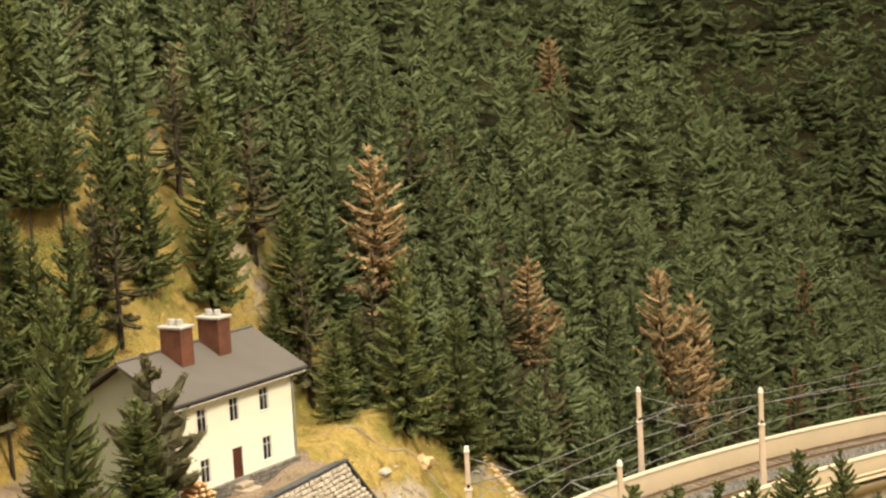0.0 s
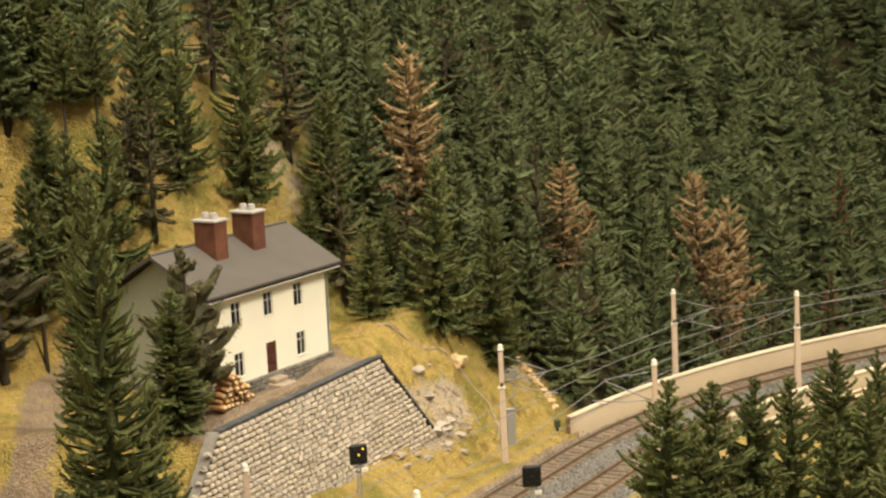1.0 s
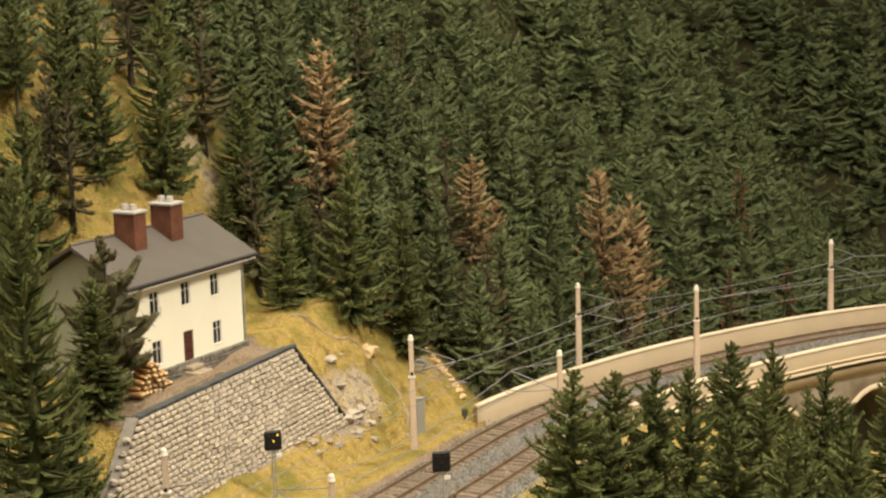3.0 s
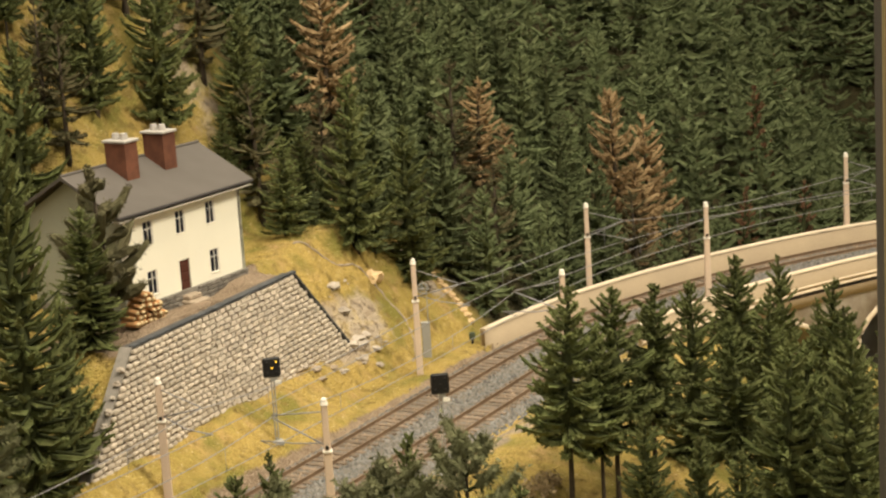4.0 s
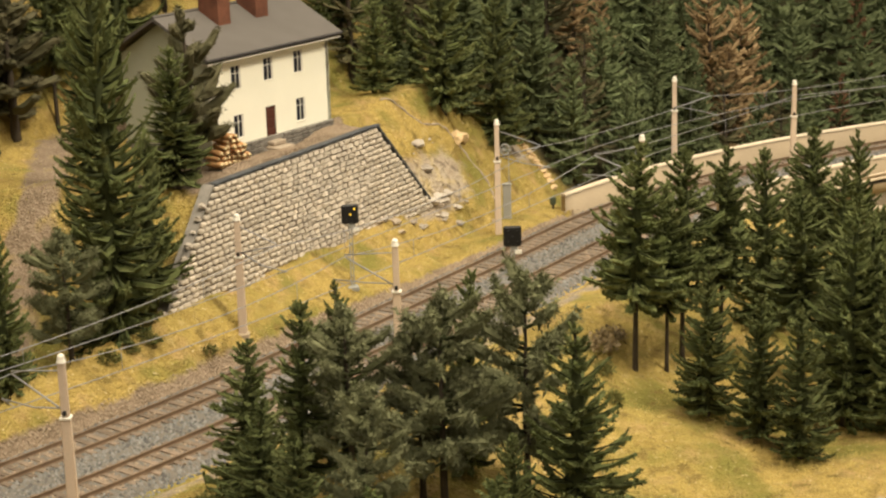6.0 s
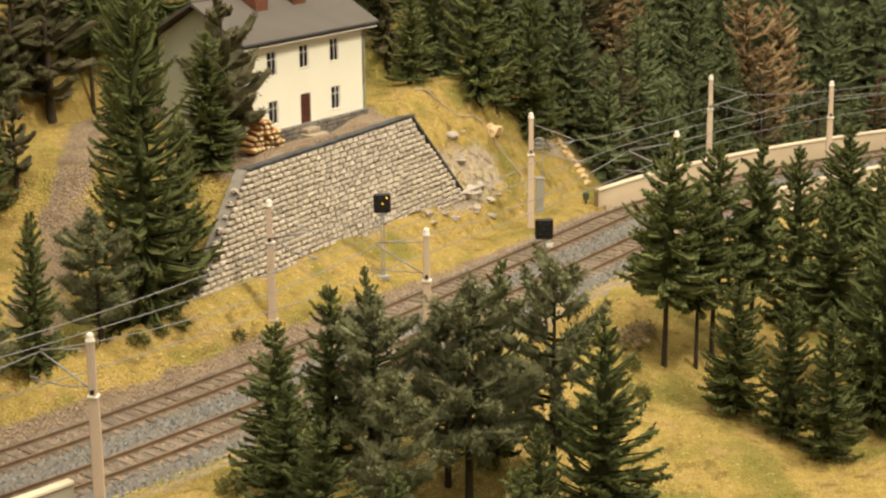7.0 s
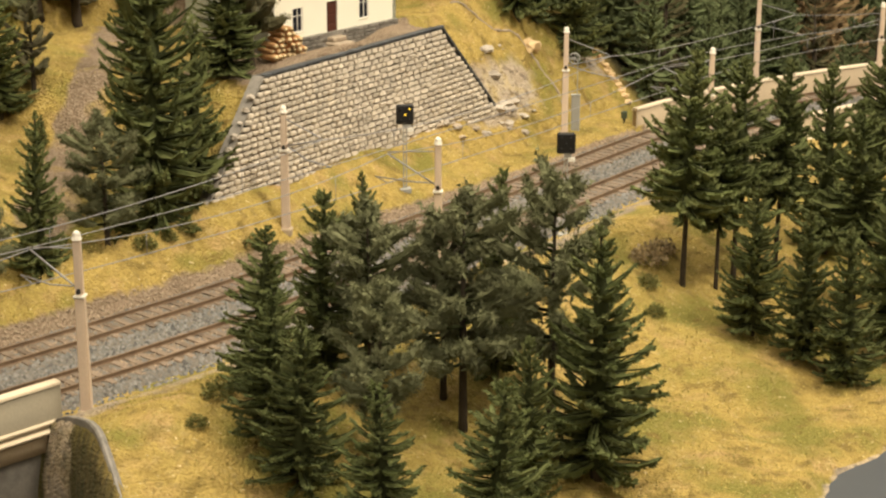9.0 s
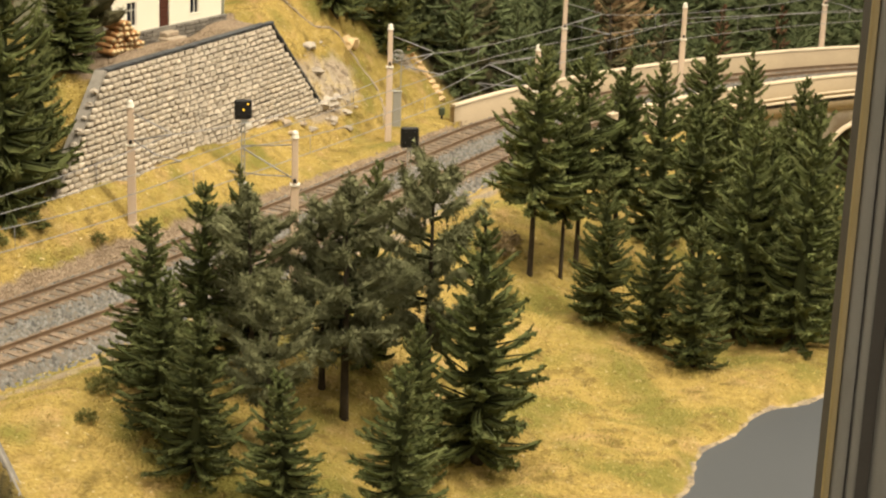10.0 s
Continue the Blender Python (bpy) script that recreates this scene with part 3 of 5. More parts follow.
# ---- masts and overhead line ----
def mast(x, y, top, low=None):
    z0 = low if low is not None else gz(x, y) - 0.002
    m = thing("catenary_mast", "slender tapered concrete catenary mast beside the track", "catenary mast", pose(x, y, z0), group="catenary masts")
    h = top - z0
    bm = bmesh.new()
    w0, w1 = 0.0023, 0.0016
    for a, b in (((0, w0), (h * 0.66, w1 + 0.0004)), ((h * 0.66 + 0.0012, w1 + 0.0001), (h - 0.0018, w1))):
        vs = [bm.verts.new((sx * w, sy * w, z)) for z, w in (a, b) for sx, sy in ((-1, -1), (1, -1), (1, 1), (-1, 1))]
        for q in ((0, 1, 5, 4), (1, 2, 6, 5), (2, 3, 7, 6), (3, 0, 4, 7), (3, 2, 1, 0), (4, 5, 6, 7)):
            bm.faces.new([vs[i] for i in q])
    bmesh.ops.bevel(bm, geom=bm.edges[:], offset=0.0005, segments=2, affect="EDGES")
    part("shaft", bm, MASTM, m)
    part("collar", boxes((-0.0025, 0.0025, -0.0025, 0.0025, h * 0.66, h * 0.66 + 0.0013), bevel=0.0003), MASTCAP, m, "pale collar band")
    bm = bmesh.new()
    bmesh.ops.create_cone(bm, cap_ends=True, segments=10, radius1=0.0022, radius2=0.0015, depth=0.0022, matrix=Matrix.Translation((0, 0, h - 0.0008)))
    bmesh.ops.create_uvsphere(bm, u_segments=10, v_segments=6, radius=0.0017, matrix=Matrix.Translation((0, 0, h + 0.0003)))
    part("cap", bm, MASTCAP, m, "rounded pale mast cap")
    part("foot", boxes((-0.0034, 0.0034, -0.0034, 0.0034, -0.002, 0.0025), bevel=0.0006), SANDWALL, m)
    return m, h


MASTS = [(-0.188, -0.487, 0.078, None), (-0.145, -0.245, 0.077, None), (-0.056, -0.303, 0.076, None), (0.0, 0.0, 0.078, -0.004), (0.092, -0.067, 0.079, -0.006),
         (0.139, 0.179, 0.073, -0.002), (0.225, 0.145, 0.074, -0.004), (0.381, 0.328, 0.072, -0.002)]
ZMSG, ZCON = 0.064, 0.0485


def wire(points, r, parent, name="wire"):
    v, f_ = tube(points, r, 5)
    return part(name, mesh_of(name, v, f_, STEEL), None, parent)


arm_u = {1: [], -1: []}
for mx, my, top, low in MASTS:
    m, h = mast(mx, my, top, low)
    s, u = (float(q) for q in track_coords(mx, my))
    side = 1 if s > 0 else -1
    target, _ = axis_at(u, side * 0.023)
    z0 = m.matrix_basis.translation.z
    d = np.array((target[0] - mx, target[1] - my))
    zt, zm = ZMSG - z0, ZCON - z0
    wire([(0, 0, h * 0.93), (*(d * 1.0), zt + 0.001)], 0.00033, m, "arm")
    wire([(0, 0, h * 0.70), (*(d * 1.0), zt)], 0.00042, m, "arm")
    wire([(0, 0, h * 0.72), (*(d * 0.6), zm + 0.003), (*(d * 1.25), zm + 0.002)], 0.00036, m, "arm")
    wire([(*(d * 1.25), zm + 0.002), (*(d * 1.0), zm)], 0.00028, m, "arm")
    part("insulator", boxes((-0.0008, 0.0008, -0.0030, 0.0030, h * 0.70 - 0.001, h * 0.70 + 0.001), bevel=0.0003), BLACKM, m)
    arm_u[side].append(u)

for side in (1, -1):
    line = thing("overhead_line", "thin grey overhead wires with droppers above the track", "overhead wire", group="overhead lines")
    stops = [U0] + sorted(arm_u[side]) + [U1]
    for a, b in zip(stops[:-1], stops[1:]):
        n_ = max(4, int((b - a) / 0.02))
        up, lo = [], []
        for i in range(n_ + 1):
            k = i / n_
            p, _ = axis_at(a + (b - a) * k, side * 0.023)
            sag = 0.009 * min(1, (b - a) / 0.3) * 4 * k * (1 - k)
            up.append((p[0], p[1], ZMSG - sag))
            lo.append((p[0], p[1], ZCON))
            if i % 6 == 3:
                wire([(p[0], p[1], ZMSG - sag), (p[0], p[1], ZCON)], 0.00016, line, "dropper")
        wire(up, 0.00025, line, "messenger_wire")
        wire(lo, 0.00025, line, "contact_wire")
# ---- signals ----
def signal(x, y, head_z, lit, turn):
    z0 = gz(x, y) - 0.001
    sg = thing("light_signal", ("black railway light signal on a grey post, yellow lamps lit" if lit else "unlit black railway light signal on a grey post"), "railway signal", pose(x, y, z0, 0, 0, turn), group="light signals")
    h = head_z - z0
    bm = boxes((-0.0011, -0.0006, -0.0008, 0.0008, 0, h - 0.004), (0.0006, 0.0011, -0.0008, 0.0008, 0, h - 0.004))
    for i in range(int(h / 0.005)):
        box(bm, -0.0011, 0.0011, -0.0003, 0.0003, 0.003 + i * 0.005, 0.0036 + i * 0.005)
    part("post", bm, GREYM, sg, "grey lattice post")
    part("base", boxes((-0.0035, 0.0035, -0.003, 0.003, -0.001, 0.002), bevel=0.0004), GREYM, sg)
    head = part("head", boxes((-0.0052, 0.0052, -0.0012, 0.0012, h - 0.0060, h + 0.0060), bevel=0.0009), BLACKM, sg, "black signal head with cut corners")
    for i, (lx, lz) in enumerate(((-0.0026, 0.0034), (0.0026, 0.0034), (-0.0026, -0.0030), (0.0026, -0.0030), (0.0, 0.0))):
        bm = bmesh.new()
        bmesh.ops.create_cone(bm, cap_ends=True, segments=10, radius1=0.00055, radius2=0.0004, depth=0.0016, matrix=Matrix.Translation((lx, -0.0018, h + lz)) @ Matrix.Rotation(radians(90), 4, "X"))
        part("lamp", bm, YELLOW if lit and i in (1, 4) else BLACKM, head, "lit yellow lamp" if lit and i in (1, 4) else "")
    part("plate", boxes((0.0012, 0.0050, -0.0012, -0.0006, h - 0.0105, h - 0.0080), bevel=0.0002), WHITEM, sg, "small white plate under the head")
    part("bracket", boxes((-0.0012, 0.0030, -0.0004, 0.0006, h - 0.0082, h - 0.0060)), GREYM, sg)
    return sg


YELLOW = bpy.data.materials.new("yellow_lamp")
YELLOW.use_nodes = True
b_ = YELLOW.node_tree.nodes["Principled BSDF"]
b_.inputs["Base Color"].default_value = (0.9, 0.6, 0.05, 1)
b_.inputs["Emission Color"].default_value, b_.inputs["Emission Strength"].default_value = (1.0, 0.62, 0.05, 1), 0.8
signal(-0.0900, -0.152, 0.0540, True, 14)
signal(0.006, -0.205, 0.0520, False, 5)

# ---- house ----
H_AT = pose(-0.157, -0.123, 0.0, 0, 0, math.degrees(math.atan2(0.8294, 0.5586)))
UL, UR, DEP = -0.0255, 0.0890, 0.070
Z_G, Z_P, Z_E, Z_R = 0.0835, 0.0925, 0.1470, 0.1715


def house():
    """Two-storey house. x runs along the front, -y looks out of it."""
    hs = thing("house", "two-storey cream plastered house with a grey gable roof", "house", H_AT)
    wins = [(-0.0007, 0.1334, 0.0090, 0.0145), (0.0293, 0.1342, 0.0090, 0.0140), (0.0584, 0.1346, 0.0090, 0.0140), (-0.0003, 0.1034, 0.0090, 0.0145), (0.0590, 0.1040, 0.0090, 0.0145)]
    door = (0.0250, 0.0345, Z_P - 0.0018, 0.1108)
    holes = [(c - w / 2, c + w / 2, z - hh / 2, z + hh / 2) for c, z, w, hh in wins] + [door]
    xs = sorted({UL, UR, *[q for hle in holes for q in hle[:2]]})
    zs = sorted({Z_P, Z_E, *[q for hle in holes for q in hle[2:] if Z_P < q < Z_E]})
    bm = bmesh.new()
    depth = 0.0012
    for a, b in zip(xs[:-1], xs[1:]):
        for c, d in zip(zs[:-1], zs[1:]):
            mx, mz = (a + b) / 2, (c + d) / 2
            if any(q[0] < mx < q[1] and q[2] < mz < q[3] for q in holes):
                continue
            bm.faces.new([bm.verts.new(p) for p in ((a, 0, c), (b, 0, c), (b, 0, d), (a, 0, d))])
    for a, b, c, d in holes:
        for q in (((a, 0, c), (a, 0, d), (a, depth, d), (a, depth, c)), ((b, 0, d), (b, 0, c), (b, depth, c), (b, depth, d)), ((a, 0, d), (b, 0, d), (b, depth, d), (a, depth, d)), ((b, 0, c), (a, 0, c), (a, depth, c), (b, depth, c))):
            bm.faces.new([bm.verts.new(p) for p in q])
    bmesh.ops.remove_doubles(bm, verts=bm.verts[:], dist=1e-6)
    part("front_wall", bm, WALLP, hs)
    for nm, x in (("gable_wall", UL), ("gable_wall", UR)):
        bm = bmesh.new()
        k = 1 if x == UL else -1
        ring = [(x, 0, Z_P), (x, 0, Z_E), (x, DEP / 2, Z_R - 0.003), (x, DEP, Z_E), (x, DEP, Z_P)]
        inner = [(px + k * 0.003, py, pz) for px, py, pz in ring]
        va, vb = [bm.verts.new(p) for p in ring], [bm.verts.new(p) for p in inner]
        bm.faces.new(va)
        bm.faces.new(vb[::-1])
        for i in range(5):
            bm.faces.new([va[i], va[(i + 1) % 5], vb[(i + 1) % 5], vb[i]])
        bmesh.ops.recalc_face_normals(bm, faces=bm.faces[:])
        part(nm, bm, GABLEP, hs, "gable wall in plaster toned grey-green for its shade")
    part("back_wall", boxes((UL + 0.003, UR - 0.003, DEP - 0.003, DEP, Z_P, Z_E)), WALLP, hs)
    part("plinth", boxes((UL - 0.0008, UR + 0.0008, -0.0010, DEP + 0.001, Z_G - 0.012, Z_P), bevel=0.0003), PLINTH, hs, "dark grey rubble stone plinth")
    rng = random.Random(8)
    stone = boxes((-0.5, 0.5, -0.5, 0.5, -0.5, 0.5), bevel=0.12)
    sme = bpy.data.meshes.new("stone")
    stone.to_mesh(sme)
    stone.free()
    sme.materials.append(PLINTH)
    for row in range(4):
        x = UL + rng.uniform(0, 0.002)
        while x < UR - 0.002:
            w = rng.uniform(0.0030, 0.0062)
            if not 0.022 < x + w / 2 < 0.038:
                ob = part("stone", sme, None, hs)
                ob.matrix_basis = pose(x + w / 2, -0.0012 - rng.uniform(0, 0.0004), Z_P - 0.0012 - row * 0.0024, 0, rng.uniform(-3, 3), 0) @ Matrix.Diagonal((w * 0.94, 0.0018, 0.0020, 1))
            x += w
    for c, z, w, hh in wins:
        win = part("window", boxes((c - w / 2, c + w / 2, depth - 0.0002, depth + 0.0003, z - hh / 2, z + hh / 2)), PANE, hs, "dark window pane")
        bm = bmesh.new()
        t_ = 0.00042
        for a in ((c - w / 2, c - w / 2 + t_, z - hh / 2, z + hh / 2), (c + w / 2 - t_, c + w / 2, z - hh / 2, z + hh / 2), (c - t_ / 2, c + t_ / 2, z - hh / 2, z + hh / 2),
                  (c - w / 2, c + w / 2, z + hh / 2 - t_, z + hh / 2), (c - w / 2, c + w / 2, z - hh / 2, z - hh / 2 + t_), (c - w / 2, c + w / 2, z + hh * 0.16, z + hh * 0.16 + t_ * 0.8)):
            box(bm, a[0], a[1], depth - 0.0010, depth - 0.0003, a[2], a[3])
        part("frame", bm, FRAMEW, win, "white cross-barred window frame")
        part("casing", boxes((c + w / 2 - 0.0010, c + w / 2 - t_, depth - 0.0008, depth - 0.0002, z - hh / 2, z + hh / 2)), FRAMEW, win, "white painted window casing")
        part("sill", boxes((c - w / 2 - 0.0002, c + w / 2 + 0.0002, -0.0004, depth, z - hh / 2 - 0.0004, z - hh / 2 - 0.0001)), WALLP, win)
    a, b, c, d = door
    dr = part("door", boxes((a, b, depth - 0.0004, depth + 0.0006, c, d)), DOORM, hs, "dark brown panelled wooden door")
    bm = bmesh.new()
    for i in range(3):
        z0 = c + 0.0015 + i * 0.0058
        box(bm, a + 0.0014, b - 0.0014, depth - 0.0009, depth - 0.0004, z0, z0 + 0.0046, bevel=0.0002)
    part("panels", bm, DOORM, dr)
    part("handle", boxes((b - 0.0012, b - 0.0008, depth - 0.0014, depth - 0.0005, c + 0.009, c + 0.0098)), STEEL, dr)
    # roof
    over, ex, th = 0.0062, 0.0068, 0.0022
    roof = None
    for sgn in (0, 1):
        ys = (-over, DEP / 2) if sgn == 0 else (DEP + over, DEP / 2)
        bm = bmesh.new()
        q = [(UL - ex, ys[0], 0.1490), (UR + ex, ys[0], 0.1490), (UR + ex, ys[1], Z_R), (UL - ex, ys[1], Z_R)]
        top = [bm.verts.new(p) for p in q]
        bot = [bm.verts.new((p[0], p[1], p[2] - th)) for p in q]
        bm.faces.new(top)
        bm.faces.new(bot[::-1])
        for i in range(4):
            bm.faces.new([top[i], bot[i], bot[(i + 1) % 4], top[(i + 1) % 4]])
        bmesh.ops.recalc_face_normals(bm, faces=bm.faces[:])
        roof = part("roof", bm, ROOF, hs, "plain grey roof slope")
    part("gutter", boxes((UL - ex - 0.0003, UR + ex + 0.0003, -over - 0.0009, -over - 0.0001, 0.1474, 0.1487), bevel=0.0002), FASCIA, hs, "dark eaves edge")
    part("eave_board", boxes((UL - ex + 0.001, UR + ex - 0.001, -over + 0.0002, -0.0002, 0.1452, 0.1459)), SOFFIT, hs)
    part("ridge_cap", tubed([(UL - ex, DEP / 2, Z_R + 0.0002), (UR + ex, DEP / 2, Z_R + 0.0002)], 0.0010), ROOF, hs)
    # chimneys
    for u0, u1, o0, o1, ztop in ((0.0072, 0.0185, 0.0185, 0.0345, 0.1850), (0.0428, 0.0545, 0.0190, 0.0350, 0.1850)):
        ch = part("chimney", boxes((u0, u1, o0, o1, 0.155, ztop), bevel=0.0002), BRICKM, hs, "red brick chimney stack")
        part("cap", boxes((u0 - 0.0011, u1 + 0.0011, o0 - 0.0011, o1 + 0.0011, ztop, ztop + 0.0016), bevel=0.0003), CAPM, ch, "pale concrete chimney cap")
        for k in range(2):
            bm = bmesh.new()
            cy = o0 + (o1 - o0) * (0.3 + 0.4 * k)
            bmesh.ops.create_cone(bm, cap_ends=True, segments=12, radius1=0.0026, radius2=0.0021, depth=0.0036, matrix=Matrix.Translation(((u0 + u1) / 2, cy, ztop + 0.0034)))
            part("pot", bm, CAPM, ch, "grey chimney pot")
    return hs


def tubed(points, r, sides=8):
    v, f_ = tube(points, r, sides)
    bm = bmesh.new()
    vs = [bm.verts.new(p) for p in v]
    for q in f_:
        bm.faces.new([vs[i] for i in q])
    return bm


house()
# ---- trees ----
def wooden_trunk(name, height, trunk, bend):
    tv, tf = tube([(0, 0, -0.012), (0, 0, 0.004), (bend[0] * 0.25, bend[1] * 0.25, height * 0.5), (bend[0], bend[1], height * 0.97)], [trunk * 1.5, trunk, trunk * 0.65, trunk * 0.15], 7)
    return mesh_of(name + "_trunk", tv, tf, BARK, True)


def arm_list(rng, height, radius, whorls, per, shape, ragged, bare, low=0.12):
    """Branches in loose whorls: (height share, length, direction, shift)."""
    arms = []
    for i in range(whorls):
        f_ = min(max((i + rng.uniform(-0.35, 0.35)) / (whorls - 1), 0.0), 1.0)
        reach = radius * ((1 - f_) ** shape * 0.90 + 0.10)
        if f_ < low:
            reach *= 0.75 + 0.25 * f_ / low
        n_ = max(3, int(round(per * (1 - 0.45 * f_))))
        a0 = rng.uniform(0, 6.28)
        arms += [(f_, reach * rng.uniform(1 - ragged * 1.4, 1 + ragged * 0.7), a0 + 6.283 * b / n_ + rng.normal() * 0.25, rng.uniform(-0.5, 0.5)) for b in range(n_) if rng.random() > 0.06]
    return arms


def unit(v):
    return v / (np.linalg.norm(v, axis=-1, keepdims=True) + 1e-12)


def blades(rng, centre, direction, length, width):
    """One slim triangle from each centre along its direction."""
    a_ = unit(np.cross(direction, rng.normal(size=centre.shape))) * width
    return np.stack([centre + a_, centre - a_, centre + direction * length], 1)


def lumpy_arm(rng, points, side, wide, high, sides, jitter):
    """The matted body of a branch: an uneven flattened tube, as loose facets."""
    n_ = len(points)
    ring = np.arange(sides) * 2 * math.pi / sides + rng.uniform(0, 6.28)
    nor = unit(np.cross(points[-1] - points[0], side))
    k = rng.uniform(1 - jitter, 1 + jitter, (n_, sides, 1))
    v = points[:, None] + k * (np.cos(ring)[None, :, None] * side * np.reshape(wide, (-1, 1, 1)) + np.sin(ring)[None, :, None] * nor * np.reshape(high, (-1, 1, 1)))
    w = np.roll(v, -1, axis=1)
    a, b, c, d = v[:-1], w[:-1], w[1:], v[1:]
    quads = np.concatenate([np.stack([a, b, c], 2), np.stack([a, c, d], 2)], 1).reshape(-1, 3, 3)
    tip = points[-1] + (points[-1] - points[-2]) * 0.12
    cap = np.stack([v[-1], w[-1], np.broadcast_to(tip, v[-1].shape)], 1)
    return np.concatenate([quads, cap])


def crown_mesh(name, tris, twigs, materials):
    """Needles and matted branch bodies in the first material, bare twigs and the shade-coloured heart in the second."""
    leaf = np.concatenate([q.reshape(-1, 3) for q in tris])
    fs = np.arange(len(leaf)).reshape(-1, 3).tolist()
    n_ = len(fs)
    tv, tf = joined(twigs)
    fs += [tuple(i + len(leaf) for i in q) for q in tf]
    me = mesh_of(name + "_crown", np.concatenate([leaf] + ([np.array(tv)] if tv else [])), fs, materials)
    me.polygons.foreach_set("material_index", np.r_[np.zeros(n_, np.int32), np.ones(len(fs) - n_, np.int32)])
    return me


def conifer(name, height, radius, whorls, per, material, seed, droop=0.45, lift=0.5, bare=0.06, trunk=0.0022, ragged=0.28, shape=0.8, clusters=11, needles=8, size=0.0021, slim=0.31, twig=2, heart=0.20, rise=0.20, seg=5, sides=4, body=0.115, thick=0.0013, jitter=0.5):
    """A spruce: drooping fronds with upturned tips, each frond a row of small needle clusters on side twigs."""
    rng = np.random.default_rng(seed)
    bend = rng.uniform(-0.03, 0.03, 2) * height
    up = np.array((0, 0, 1.0))
    tris, core = [], []
    for f_, ln, az, dz in arm_list(rng, height, radius, whorls, per, shape, ragged, bare):
        out = np.array((math.cos(az), math.sin(az), 0.0))
        side = np.array((-out[1], out[0], 0.0))
        foot = np.array((bend[0] * f_ * f_, bend[1] * f_ * f_, height * (bare + (0.97 - bare) * f_) + dz * height * (1 - bare) / whorls))
        dr, lf, sw = droop * rng.uniform(0.6, 1.4) * (1.1 - 0.9 * f_), lift * rng.uniform(0.6, 1.4), rng.normal() * 0.16

        def along(q):
            q = np.atleast_1d(q)
            return foot + np.outer(ln * q, out) + np.outer(ln * sw * q * q, side) + np.outer(ln * ((0.45 * f_ - dr) * q + lf * q ** 2.2), up)

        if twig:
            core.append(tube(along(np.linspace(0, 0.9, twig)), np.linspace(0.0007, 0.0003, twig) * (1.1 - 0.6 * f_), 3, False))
        q = np.linspace(0.05, 0.97, seg + 1)
        taper = np.minimum(1.0, 0.45 + 1.8 * q) * np.maximum(1.10 - q, 0) ** 0.32
        tris.append(lumpy_arm(rng, along(q), side, (body * ln + 0.0005) * taper, thick * (1 - 0.35 * f_) * taper, sides, jitter))
        n_ = max(6, int(round(clusters * needles * (0.30 + 0.70 * ln / radius))))
        q = np.sqrt((np.arange(n_) + rng.uniform(0.1, 0.9, n_)) / n_) * 0.96 + 0.05
        taper = np.minimum(1.0, 0.45 + 1.8 * q) * np.maximum(1.10 - q, 0) ** 0.32
        w = rng.uniform(0, 6.283, n_)
        rad = np.cos(w)[:, None] * side + np.sin(w)[:, None] * up
        c = along(q) + (np.cos(w) * (body * ln + 0.0005) * taper)[:, None] * side * 0.9 + (np.sin(w) * thick * (1 - 0.35 * f_) * taper)[:, None] * up * 0.9
        d = unit(rad * 0.75 + out * 0.45 + up * rise + rng.normal(size=c.shape) * 0.40)
        sz = size * (1 - 0.25 * f_) * rng.uniform(0.5, 1.35, n_)
        tris.append(blades(rng, c - d * (sz * 0.3)[:, None], d, (sz * 1.3)[:, None], (sz * slim)[:, None]))
    # the leading shoot
    n_ = clusters * 4
    c = np.stack([np.full(n_, bend[0]), np.full(n_, bend[1]), height * rng.uniform(0.90, 1.0, n_)], 1)
    d = unit(rng.normal(size=c.shape) * 0.5 + up * 0.8)
    tris.append(blades(rng, c, d, size * rng.uniform(0.6, 1.1, (n_, 1)), np.full((n_, 1), size * slim)))
    # A dark filling cone: the crown's inner shade, put into shape and colour.
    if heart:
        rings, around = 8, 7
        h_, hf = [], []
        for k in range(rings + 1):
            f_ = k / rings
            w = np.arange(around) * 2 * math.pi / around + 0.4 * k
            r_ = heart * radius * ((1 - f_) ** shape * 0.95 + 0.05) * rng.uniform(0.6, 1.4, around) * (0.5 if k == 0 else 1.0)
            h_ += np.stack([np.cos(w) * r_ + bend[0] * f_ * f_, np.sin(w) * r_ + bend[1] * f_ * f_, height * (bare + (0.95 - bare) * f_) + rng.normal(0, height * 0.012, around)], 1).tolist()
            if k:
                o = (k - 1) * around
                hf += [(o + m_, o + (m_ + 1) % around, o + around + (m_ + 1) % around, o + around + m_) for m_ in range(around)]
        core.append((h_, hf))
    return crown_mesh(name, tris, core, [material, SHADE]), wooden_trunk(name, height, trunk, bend)


